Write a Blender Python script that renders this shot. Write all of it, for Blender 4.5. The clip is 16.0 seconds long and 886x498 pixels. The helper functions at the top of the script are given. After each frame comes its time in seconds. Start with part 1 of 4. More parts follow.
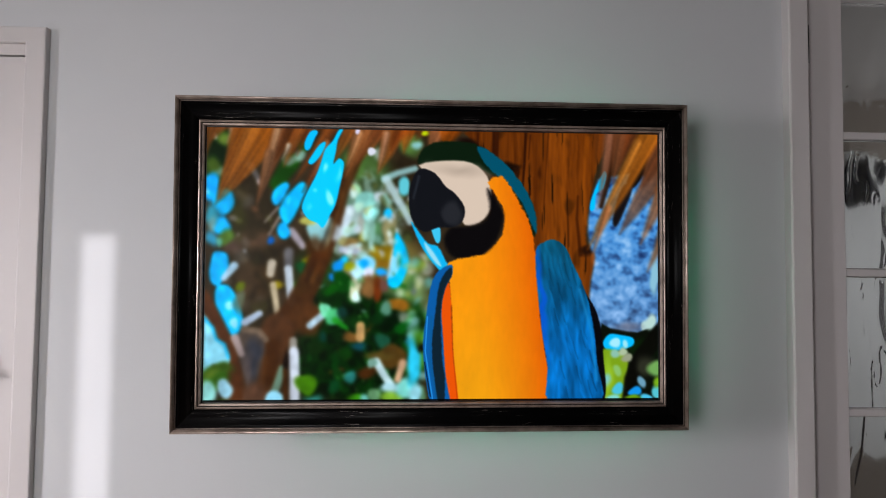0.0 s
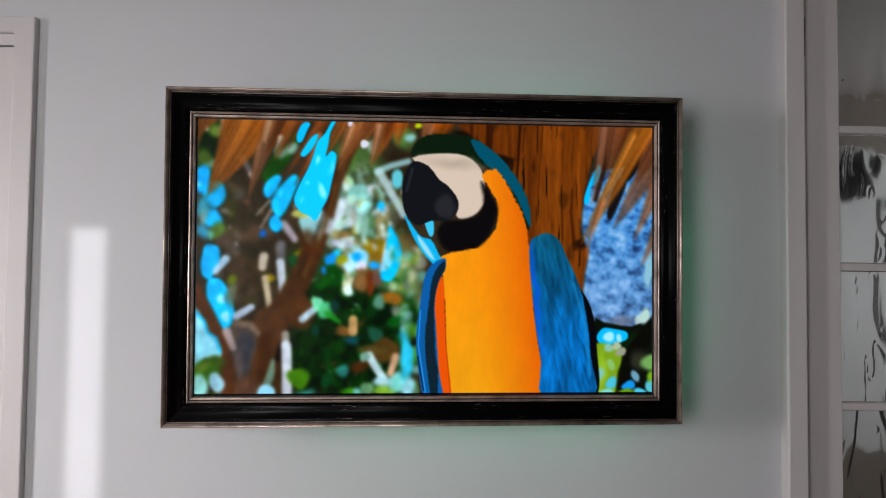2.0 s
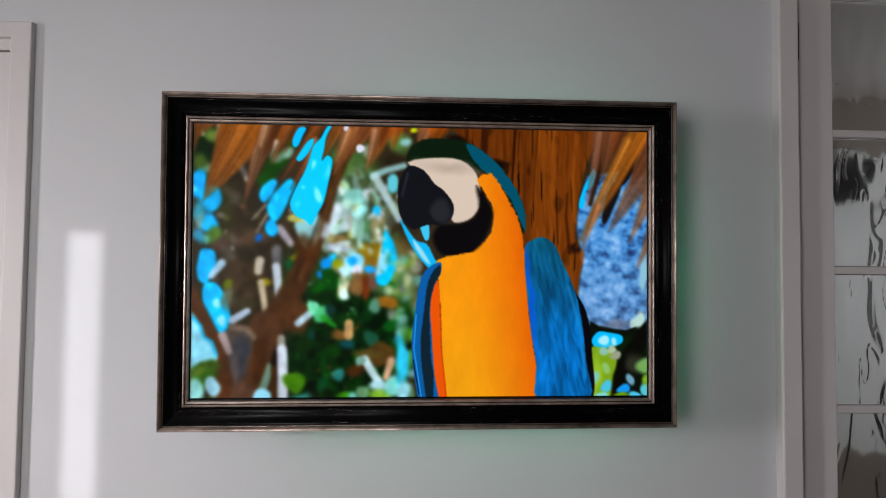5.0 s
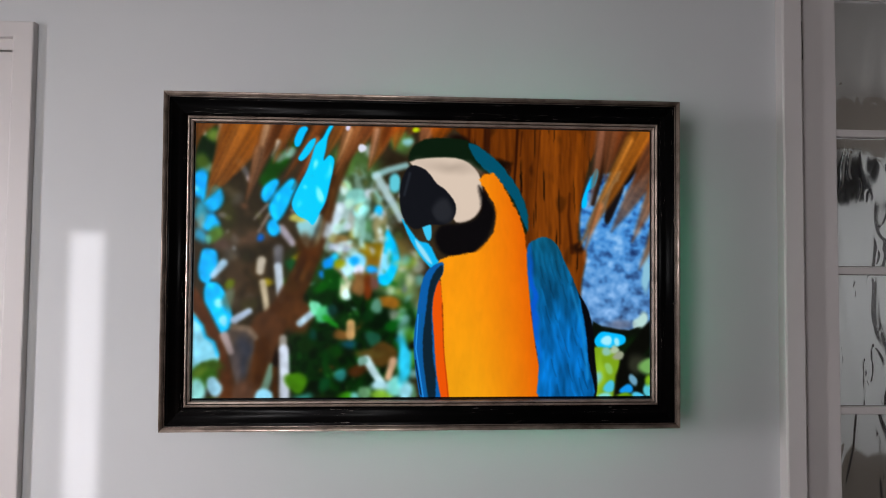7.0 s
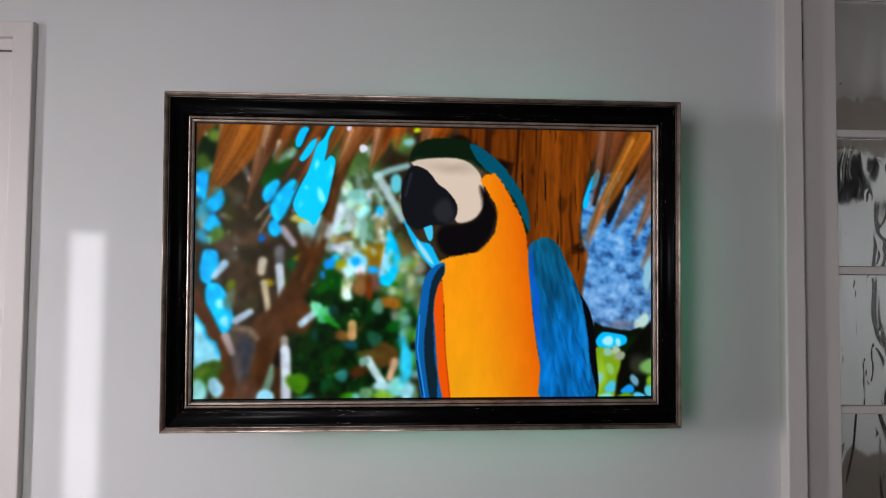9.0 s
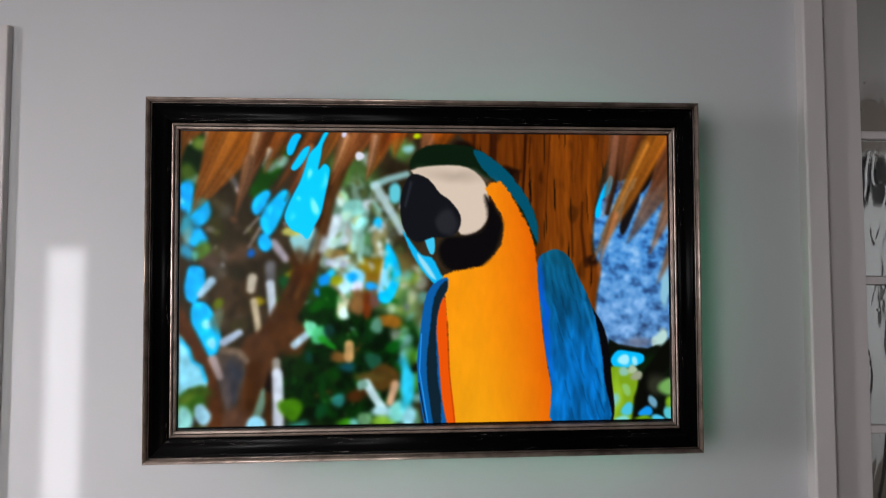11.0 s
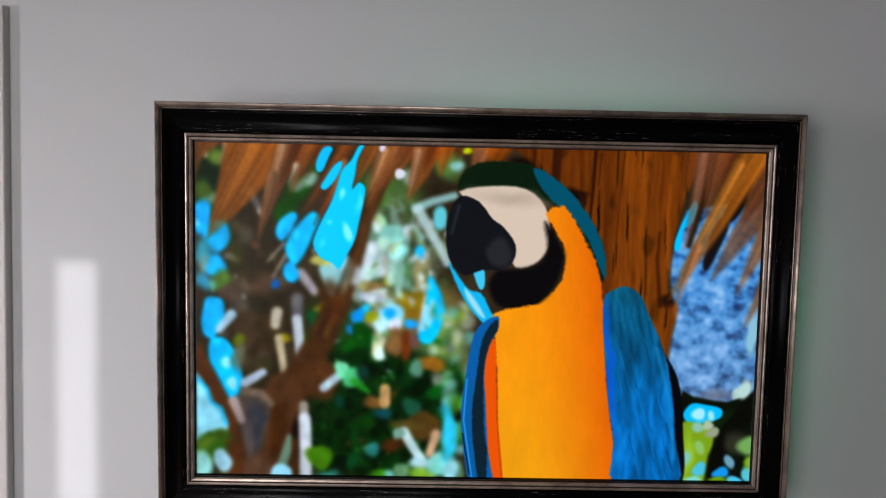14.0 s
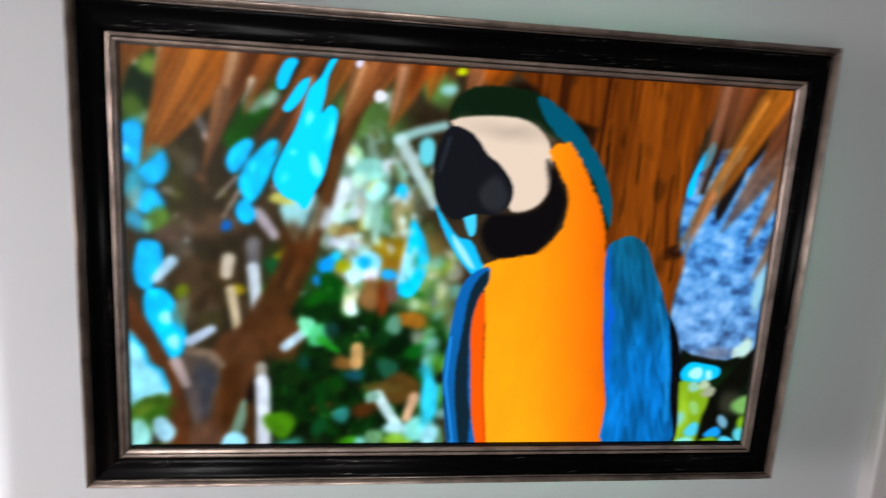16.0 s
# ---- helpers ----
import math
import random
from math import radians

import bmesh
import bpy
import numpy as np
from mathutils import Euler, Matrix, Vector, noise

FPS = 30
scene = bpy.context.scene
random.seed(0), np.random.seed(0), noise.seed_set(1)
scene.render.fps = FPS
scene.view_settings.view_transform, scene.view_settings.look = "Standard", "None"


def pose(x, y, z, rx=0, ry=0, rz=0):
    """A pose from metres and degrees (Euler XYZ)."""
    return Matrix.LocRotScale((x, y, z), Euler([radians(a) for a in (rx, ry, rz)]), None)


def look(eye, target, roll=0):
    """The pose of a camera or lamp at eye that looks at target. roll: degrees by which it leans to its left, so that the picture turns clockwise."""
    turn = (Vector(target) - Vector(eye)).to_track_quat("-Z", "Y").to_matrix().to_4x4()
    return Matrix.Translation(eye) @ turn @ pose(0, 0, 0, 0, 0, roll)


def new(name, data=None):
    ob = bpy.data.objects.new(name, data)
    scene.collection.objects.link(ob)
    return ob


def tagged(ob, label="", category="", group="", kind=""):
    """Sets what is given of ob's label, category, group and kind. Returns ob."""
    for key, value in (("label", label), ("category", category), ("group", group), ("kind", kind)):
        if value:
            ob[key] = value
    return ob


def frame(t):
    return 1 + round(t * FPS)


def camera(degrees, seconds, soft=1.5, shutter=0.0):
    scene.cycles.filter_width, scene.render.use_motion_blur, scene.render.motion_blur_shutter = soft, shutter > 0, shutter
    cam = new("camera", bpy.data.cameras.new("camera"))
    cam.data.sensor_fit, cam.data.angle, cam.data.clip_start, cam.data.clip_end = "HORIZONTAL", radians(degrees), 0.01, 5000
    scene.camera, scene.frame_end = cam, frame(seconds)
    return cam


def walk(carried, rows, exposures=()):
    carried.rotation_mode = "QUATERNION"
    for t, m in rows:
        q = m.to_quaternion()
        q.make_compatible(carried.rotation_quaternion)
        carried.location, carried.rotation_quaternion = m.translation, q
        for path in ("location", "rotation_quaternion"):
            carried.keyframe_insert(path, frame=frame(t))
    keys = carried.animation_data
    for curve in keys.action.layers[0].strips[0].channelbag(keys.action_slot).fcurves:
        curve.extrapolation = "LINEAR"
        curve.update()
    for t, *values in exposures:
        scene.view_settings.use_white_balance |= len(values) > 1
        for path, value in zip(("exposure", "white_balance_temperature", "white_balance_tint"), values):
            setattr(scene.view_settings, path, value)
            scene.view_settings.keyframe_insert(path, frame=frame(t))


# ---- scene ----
cam = camera(67.42, 16.0, soft=0.95, shutter=0.5)
walk(cam, [
    (0, pose(-0.042, -1.523, 1.529, 92.77, -0.50, -2.41)),
    (0.5, pose(-0.039, -1.521, 1.535, 92.26, -0.47, -2.44)),
    (1, pose(-0.035, -1.513, 1.528, 91.82, -0.49, -2.46)),
    (1.5, pose(-0.037, -1.510, 1.531, 91.87, -0.50, -2.58)),
    (2, pose(-0.036, -1.515, 1.531, 92.14, -0.60, -2.75)),
    (2.5, pose(-0.032, -1.520, 1.536, 92.15, -0.54, -2.85)),
    (3, pose(-0.032, -1.520, 1.533, 92.28, -0.49, -2.87)),
    (3.5, pose(-0.035, -1.517, 1.531, 92.40, -0.41, -3.02)),
    (4, pose(-0.032, -1.520, 1.534, 92.26, -0.48, -2.88)),
    (6.5, pose(-0.030, -1.519, 1.533, 92.58, -0.63, -2.94)),
    (7, pose(-0.030, -1.516, 1.532, 92.44, -0.56, -2.70)),
    (7.5, pose(-0.030, -1.515, 1.529, 92.32, -0.68, -3.00)),
    (8, pose(-0.031, -1.516, 1.533, 92.43, -0.60, -2.86)),
    (10.3, pose(-0.044, -1.505, 1.535, 92.27, -0.39, -2.96)),
    (10.5, pose(-0.035, -1.487, 1.519, 92.43, -0.37, -2.71)),
    (11, pose(-0.039, -1.424, 1.552, 92.95, 0.06, -2.90)),
    (11.5, pose(-0.039, -1.371, 1.586, 91.64, -0.26, -2.60)),
    (12, pose(0.003, -1.331, 1.605, 90.80, -0.51, -1.05)),
    (12.5, pose(0.021, -1.293, 1.628, 91.05, -1.79, 1.64)),
    (13, pose(-0.013, -1.274, 1.632, 90.43, -0.06, 0.89)),
    (13.5, pose(-0.054, -1.272, 1.680, 88.47, 0.24, -0.15)),
    (14, pose(-0.060, -1.253, 1.728, 87.06, -1.35, 0.11)),
    (14.5, pose(-0.059, -1.188, 1.737, 85.21, -1.87, -2.13)),
    (15, pose(-0.074, -1.134, 1.751, 82.53, -1.60, -4.07)),
    (15.5, pose(-0.101, -1.094, 1.756, 80.65, -2.92, -6.77)),
    (15.7, pose(-0.129, -1.084, 1.758, 80.95, -3.06, -8.32)),
    (15.9, pose(-0.141, -1.086, 1.757, 80.12, -3.15, -7.71)),
    (16, pose(-0.151, -1.088, 1.750, 80.06, -3.45, -6.49)),
], exposures=[(0, 0.0), (14.5, 0.0), (15, 0.08), (15.5, 0.2), (16, 0.32)])

# ---- world, sun, side window light and added fill lamps ----
world = bpy.data.worlds.new("sky")
scene.world = world
world.use_nodes = True
wn = world.node_tree
sky = wn.nodes.new("ShaderNodeTexSky")
sky.sky_type = "NISHITA"
sky.sun_disc = False
sky.sun_elevation = radians(12)
sky.sun_rotation = radians(197)
wn.links.new(sky.outputs[0], wn.nodes["Background"].inputs[0])
wn.nodes["Background"].inputs[1].default_value = 0.1

sun = new("sun", bpy.data.lights.new("sun", "SUN"))
sun.data.energy = 1.85
sun.data.angle = radians(0.6)
sun.data.color = (0.98, 0.95, 1.0)
SUN_WAY = Vector((0.300 * math.cos(radians(12)), 0.954 * math.cos(radians(12)), -math.sin(radians(12))))
sun.matrix_world = Matrix.Translation((-4, -7, 5)) @ SUN_WAY.to_track_quat("-Z", "Y").to_matrix().to_4x4()


def area_lamp(name, place, aim, wide, high, watts, colour):
    ob = new(name, bpy.data.lights.new(name, "AREA"))
    ob.data.shape, ob.data.size, ob.data.size_y = "RECTANGLE", wide, high
    ob.data.energy, ob.data.color = watts, colour
    ob.matrix_world = look(place, aim)
    return ob


side = area_lamp("side_window_daylight", (-2.78, -1.62, 1.55), (0.0, 0.25, 0.30), 0.30, 0.95, 13.3, (1.0, 0.955, 0.985))
# added fill lamp behind the camera; no window is known there
area_lamp("rear_fill_lamp", (-1.00, -2.605, 1.55), (-0.10, 0, 1.50), 0.85, 1.05, 31, (1.0, 0.985, 1.0))
side.data.spread = radians(80)  # sky seen under the window head: its light falls mostly downwards
# added lamp that brightens the hall; its real source is unseen
area_lamp("hall_fill_lamp", (3.805, 1.4, 1.6), (0, 1.4, 1.55), 1.0, 1.2, 13, (0.93, 0.95, 1.0))


# ---- materials ----
def mat(name):
    m = bpy.data.materials.new(name)
    m.use_nodes = True
    nt = m.node_tree
    return m, nt, nt.nodes["Principled BSDF"]


def node(nt, kind, **inputs):
    n = nt.nodes.new(kind)
    for key, value in inputs.items():
        n.inputs[key.replace("_", " ")].default_value = value
    return n


def noise_tex(nt, scale, detail=4.0, rough=0.55, stretch=(1, 1, 1), coord="Object"):
    tc = nt.nodes.new("ShaderNodeTexCoord")
    mp = nt.nodes.new("ShaderNodeMapping")
    mp.inputs["Scale"].default_value = stretch
    nt.links.new(tc.outputs[coord], mp.inputs[0])
    n = node(nt, "ShaderNodeTexNoise", Scale=scale, Detail=detail, Roughness=rough)
    nt.links.new(mp.outputs[0], n.inputs["Vector"])
    return n.outputs[0]


def ramp(nt, fac, stops):
    r = nt.nodes.new("ShaderNodeValToRGB")
    while len(r.color_ramp.elements) < len(stops):
        r.color_ramp.elements.new(0.5)
    for e, (p, c) in zip(r.color_ramp.elements, stops):
        e.position, e.color = p, (*c, 1)
    nt.links.new(fac, r.inputs[0])
    return r.outputs[0]


def mix(nt, fac, a, b, how="MIX"):
    n = nt.nodes.new("ShaderNodeMix")
    n.data_type, n.blend_type = "RGBA", how
    for i, v in ((0, fac), (6, a), (7, b)):
        if isinstance(v, (int, float)):
            n.inputs[i].default_value = v
        elif isinstance(v, tuple):
            n.inputs[i].default_value = (*v, 1)
        else:
            nt.links.new(v, n.inputs[i])
    return n.outputs[2]


def bump(nt, bsdf, height, strength, distance):
    b = node(nt, "ShaderNodeBump", Strength=strength, Distance=distance)
    nt.links.new(height, b.inputs["Height"])
    nt.links.new(b.outputs[0], bsdf.inputs["Normal"])


def painted(name, a, b, rough, grain=140.0, relief=0.0004):
    """Emulsion or gloss paint: broad unevenness and roller stipple."""
    m, nt, p = mat(name)
    broad = noise_tex(nt, 1.6, 3)
    nt.links.new(ramp(nt, broad, ((0.3, a), (0.7, b))), p.inputs["Base Color"])
    r = noise_tex(nt, 6.0, 3)
    nt.links.new(ramp(nt, r, ((0.3, (rough - 0.06,) * 3), (0.7, (rough + 0.06,) * 3))), p.inputs["Roughness"])
    bump(nt, p, noise_tex(nt, grain, 3), 0.35, relief)
    return m


WALL = painted("pale_wall_emulsion", (0.53, 0.533, 0.55), (0.56, 0.563, 0.58), 0.62)
WHITE = painted("plain_white_emulsion", (0.74, 0.74, 0.72), (0.78, 0.78, 0.76), 0.7)
GLOSS = painted("white_woodwork_paint", (0.555, 0.515, 0.515), (0.595, 0.555, 0.555), 0.45, 60.0, 0.0003)
HALL = painted("taupe_hall_emulsion", (0.245, 0.205, 0.17), (0.28, 0.235, 0.20), 0.7)

CEIL = painted("warm_white_ceiling_emulsion", (0.46, 0.43, 0.405), (0.50, 0.47, 0.445), 0.7)


def floor_wood():
    m, nt, p = mat("oak_floor")
    g = noise_tex(nt, 9.0, 6, 0.6, (1, 12, 1))
    nt.links.new(ramp(nt, g, ((0.3, (0.19, 0.145, 0.11)), (0.7, (0.28, 0.22, 0.17)))), p.inputs["Base Color"])
    p.inputs["Roughness"].default_value = 0.45
    return m


OAK = floor_wood()


def black_lacquer(name, wear, grain=(1, 1, 1)):
    """Black lacquered wood; wear is the share of pale rubbed flecks along the grain."""
    m, nt, p = mat(name)
    tone = ramp(nt, noise_tex(nt, 14, 4, 0.6, (0.3, 1, 0.3)), ((0.3, (0.0008, 0.0008, 0.001)), (0.75, (0.003, 0.0026, 0.0026))))
    if wear:
        lo = 0.735 - wear
        fleck = ramp(nt, noise_tex(nt, 480, 5, 0.7, grain), ((lo, (0, 0, 0)), (lo + 0.04, (1, 1, 1))))
        zone = ramp(nt, noise_tex(nt, 9, 2, 0.5, (1, 1, 1)), ((0.44, (0, 0, 0)), (0.58, (1, 1, 1))))
        tone = mix(nt, mix(nt, 1.0, fleck, zone, "MULTIPLY"), tone, (0.20, 0.18, 0.165))
    nt.links.new(tone, p.inputs["Base Color"])
    p.inputs["Roughness"].default_value = 0.30
    p.inputs["Specular IOR Level"].default_value = 0.04
    bump(nt, p, noise_tex(nt, 90, 4, 0.6, (0.4, 1, 0.4)), 0.25, 0.0006)
    return m


BLACK = black_lacquer("black_lacquered_wood", 0.0)
WORN_X = black_lacquer("rubbed_black_edge_along", 0.115, (0.09, 1, 1))
WORN_Z = black_lacquer("rubbed_black_edge_upright", 0.115, (1, 1, 0.09))


def silver_leaf(name, a, b):
    m, nt, p = mat(name)
    t = noise_tex(nt, 55, 5, 0.65, (0.35, 1, 0.35))
    nt.links.new(ramp(nt, t, ((0.32, a), (0.62, b))), p.inputs["Base Color"])
    p.inputs["Metallic"].default_value = 0.6
    nt.links.new(ramp(nt, t, ((0.3, (0.48,) * 3), (0.7, (0.28,) * 3))), p.inputs["Roughness"])
    bump(nt, p, t, 0.2, 0.0005)
    return m


SILVER = silver_leaf("antique_silver_leaf", (0.15, 0.112, 0.092), (0.40, 0.315, 0.265))
# darker silver for the grooves and side faces of the beads
DARK_SILVER = silver_leaf("dark_silver_groove", (0.03, 0.022, 0.018), (0.07, 0.055, 0.045))


# made-up emitter: turns the shadow round the television green
def tint_glow():
    m, nt, p = mat("added_green_glow")
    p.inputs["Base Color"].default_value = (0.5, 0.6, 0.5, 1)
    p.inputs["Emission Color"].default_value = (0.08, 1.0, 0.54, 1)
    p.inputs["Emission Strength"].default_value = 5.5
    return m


GREEN_TINT = tint_glow()


def plain(name, colour, rough, metal=0.0):
    m, nt, p = mat(name)
    c = tuple(v * 0.85 for v in colour)
    nt.links.new(ramp(nt, noise_tex(nt, 35, 4), ((0.3, c), (0.7, colour))), p.inputs["Base Color"])
    p.inputs["Roughness"].default_value, p.inputs["Metallic"].default_value = rough, metal
    return m


PLASTIC = plain("black_plastic", (0.02, 0.02, 0.022), 0.5)
STEEL = plain("dark_steel", (0.10, 0.095, 0.09), 0.4, 0.9)
WALNUT = plain("dark_walnut", (0.035, 0.026, 0.022), 0.45)
HINGE = plain("aged_hinge_steel", (0.05, 0.045, 0.042), 0.5, 0.6)


def water_glass():
    m, nt, p = mat("rippled_water_glass")
    p.inputs["Base Color"].default_value = (0.97, 0.98, 0.98, 1)
    p.inputs["Transmission Weight"].default_value = 1.0
    p.inputs["Roughness"].default_value = 0.07
    p.inputs["IOR"].default_value = 1.5
    return m


GLASS = water_glass()


def screen_glow():
    m, nt, p = mat("lit_screen")
    a = nt.nodes.new("ShaderNodeAttribute")
    a.attribute_name = "picture"
    p.inputs["Base Color"].default_value = (0.0015, 0.0015, 0.0016, 1)
    p.inputs["Roughness"].default_value = 0.30
    p.inputs["Specular IOR Level"].default_value = 0.03
    nt.links.new(a.outputs["Color"], p.inputs["Emission Color"])
    p.inputs["Emission Strength"].default_value = 1.0
    return m


SCREEN = screen_glow()


# ---- mesh helpers ----
def part(name, bm, materials, parent=None, label=""):
    me = bpy.data.meshes.new(name)
    bm.to_mesh(me)
    bm.free()
    for m in materials if isinstance(materials, (list, tuple)) else [materials]:
        me.materials.append(m)
    ob = new(name, me)
    ob.parent = parent
    if label:
        ob["label"] = label
    return ob


def add_box(bm, lo, hi, slot=0):
    vs = [bm.verts.new((x, y, z)) for x in (lo[0], hi[0]) for y in (lo[1], hi[1]) for z in (lo[2], hi[2])]
    for f in ((0, 1, 3, 2), (4, 6, 7, 5), (0, 4, 5, 1), (2, 3, 7, 6), (0, 2, 6, 4), (1, 5, 7, 3)):
        bm.faces.new([vs[i] for i in f]).material_index = slot


def boxes(*pairs, edge=0.0):
    bm = bmesh.new()
    for lo, hi in pairs:
        add_box(bm, lo, hi)
    if edge:
        bmesh.ops.bevel(bm, geom=bm.edges[:], offset=edge, segments=2, affect="EDGES", profile=0.5)
    bmesh.ops.recalc_face_normals(bm, faces=bm.faces)
    return bm


def structure(name, bm, material, label, category):
    return tagged(part(name, bm, material), label, category, kind="structure")


def moulding(profile, a, b, inward, out, cut_a, cut_b, slots=None, curved=False):
    """A length of moulding from a to b. profile: (inset, rise) pairs, laid along inward and out; cut: how far each end moves along per metre of inset."""
    a, b, inward, out = Vector(a), Vector(b), Vector(inward), Vector(out)
    way = (b - a).normalized()
    bm = bmesh.new()
    ends = []
    for p, cut in ((a, cut_a), (b, cut_b)):
        ends.append([bm.verts.new(p + inward * s + out * h + way * s * cut) for s, h in profile])
    n = len(profile)
    for i in range(n):
        j = (i + 1) % n
        f = bm.faces.new((ends[0][i], ends[0][j], ends[1][j], ends[1][i]))
        f.material_index = slots[i] if slots else 0
        f.smooth = curved
    bm.faces.new(ends[0])
    bm.faces.new(ends[1])
    bmesh.ops.recalc_face_normals(bm, faces=bm.faces)
    return bm


# ---- the room ----
LEFT, RIGHT, REAR, TOP = -2.80, 3.20, -2.60, 2.70
DOOR_L = (-1.69, -0.923, 2.056)      # cupboard opening: left, right, head
DOOR_R = (0.875, 1.708, 2.315)       # glazed door opening

structure("wall_north", boxes(
    ((LEFT, 0, 0), (DOOR_L[0], 0.12, TOP)),
    ((DOOR_L[0], 0, DOOR_L[2]), (DOOR_L[1], 0.12, TOP)),
    ((DOOR_L[1], 0, 0), (DOOR_R[0], 0.12, TOP)),
    ((DOOR_R[0], 0, DOOR_R[2]), (DOOR_R[1], 0.12, TOP)),
    ((DOOR_R[1], 0, 0), (RIGHT, 0.12, TOP))), WALL, "pale grey painted plaster wall behind the television", "wall")
# a tall west window, closed by an added panel; unseen south slot added to shape the strip of sun
SLOT = (-1.646, -1.535, 0.20, 2.229)
WIDE = (-1.79, -1.45, 1.05, 2.05)
structure("wall_west", boxes(
    ((LEFT - 0.15, REAR, 0), (LEFT, WIDE[0], TOP)),
    ((LEFT - 0.15, WIDE[0], 0), (LEFT, WIDE[1], WIDE[2])),
    ((LEFT - 0.15, WIDE[0], WIDE[3]), (LEFT, WIDE[1], TOP)),
    ((LEFT - 0.15, WIDE[1], 0), (LEFT, 0.12, TOP))), WALL, "pale grey painted side wall with a window", "wall")
# added panel: keeps direct sun out behind the side lamp
structure("side_window_backing", boxes(((LEFT - 0.11, WIDE[0], WIDE[2]), (LEFT - 0.09, WIDE[1], WIDE[3]))), WHITE,
          "unseen white panel added in the side window to block the sun", "window")
structure("wall_east", boxes(((RIGHT, REAR, 0), (RIGHT + 0.12, 0, TOP))), WALL, "pale grey painted plain side wall", "wall")
# opening and backing panel made up to hold the rear fill lamp
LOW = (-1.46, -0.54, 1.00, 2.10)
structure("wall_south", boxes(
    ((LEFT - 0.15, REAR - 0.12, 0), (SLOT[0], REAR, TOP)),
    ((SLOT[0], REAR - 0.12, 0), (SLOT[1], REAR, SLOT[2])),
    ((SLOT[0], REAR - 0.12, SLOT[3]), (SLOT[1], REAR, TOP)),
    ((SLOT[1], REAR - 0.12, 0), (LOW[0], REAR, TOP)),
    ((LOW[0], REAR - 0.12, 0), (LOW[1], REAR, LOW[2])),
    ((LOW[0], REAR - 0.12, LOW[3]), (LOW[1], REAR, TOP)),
    ((LOW[1], REAR - 0.12, 0), (RIGHT + 0.12, REAR, TOP))), WALL, "unseen pale grey painted rear wall with openings added for light", "wall")
structure("rear_lamp_backing", boxes(((LOW[0], REAR - 0.10, LOW[2]), (LOW[1], REAR - 0.08, LOW[3]))), WHITE,
          "unseen white panel closing the opening behind the rear fill lamp", "window")
structure("floor", boxes(((LEFT - 0.15, REAR - 0.12, -0.1), (3.9, 3.2, 0))), OAK, "mid brown oak floor through room and hall", "floor")
structure("ceiling", boxes(((LEFT - 0.15, REAR - 0.12, TOP), (3.9, 3.2, TOP + 0.1))), CEIL, "plain warm white painted ceiling over room and hall", "ceiling")
structure("hall_wall_north", boxes(((-2.95, 2.6, 0), (3.92, 2.72, TOP))), WHITE, "white painted wall of the hall behind the glazed door", "wall")
# panel and wall opening made up for the hall fill lamp
structure("hall_lamp_backing", boxes(((3.88, 0.88, 0.98), (3.90, 1.92, 2.22))), WHITE, "unseen white panel closing the opening behind the hall fill lamp", "window")
structure("hall_wall_east", boxes(
    ((3.8, 0.12, 0), (3.92, 0.88, TOP)), ((3.8, 1.92, 0), (3.92, 2.6, TOP)),
    ((3.8, 0.88, 0), (3.92, 1.92, 0.98)), ((3.8, 0.88, 2.22), (3.92, 1.92, TOP))), WHITE, "white painted end wall of the hall", "wall")
structure("hall_wall_west", boxes(((-2.95, 0.12, 0), (-2.8, 2.6, TOP))), WHITE, "white painted far end wall of the hall", "wall")
structure("hall_return_wall", boxes(((RIGHT, 0, 0), (3.8, 0.12, TOP))), WHITE, "white painted return wall of the hall", "wall")
structure("hall_upper_wall", boxes(((-2.8, 2.55, 2.36), (3.8, 2.599, TOP))), HALL, "taupe painted band high on the hall wall", "wall")

# door casings: a flat board with a raised outer bead
CASE = ((0, 0), (0, 0.016), (0.0015, 0.018), (0.004, 0.0185), (0.041, 0.0185), (0.044, 0.0175), (0.046, 0.015), (0.046, 0.0))
CASE_R = ((0, 0), (0, 0.026), (0.0015, 0.0287), (0.0045, 0.030), (0.044, 0.030), (0.047, 0.0285), (0.049, 0.025), (0.049, 0.0))
F = Vector((0, -1, 0))


def casing(name, door, profile, head, label):
    """Architrave round an opening: two uprights and a head, mitred. head: the head's height over the uprights' width."""
    w = profile[-1][0]
    l, r, h = door[0] - w, door[1] + w, door[2] + w * head
    top = tagged(new(name), label, "door casing", kind="structure")
    part("upright", moulding(profile, (l, 0, 0), (l, 0, h), (1, 0, 0), F, 0, -head), GLOSS, top)
    part("upright", moulding(profile, (r, 0, 0), (r, 0, h), (-1, 0, 0), F, 0, -head), GLOSS, top)
    part("head", moulding([(s * head, t) for s, t in profile], (l, 0, h), (r, 0, h), (0, 0, -1), F, 1 / head, -1 / head), GLOSS, top)
    return top


casing("trim_cupboard_casing", DOOR_L, CASE, 0.80, "white gloss painted wooden casing round the cupboard door")
casing("trim_glazed_door_casing", DOOR_R, CASE_R, 1.0, "white gloss painted wooden casing round the glazed door")

# cupboard door, closed and nearly flush with its casing
cup = tagged(new("door_1"), "closed white painted flush cupboard door with a dark handle", "door", kind="structure")
part("door_leaf", boxes(((DOOR_L[0] + 0.003, -0.004, 0.008), (DOOR_L[1] - 0.004, 0.028, 2.028)), edge=0.002), GLOSS, cup)
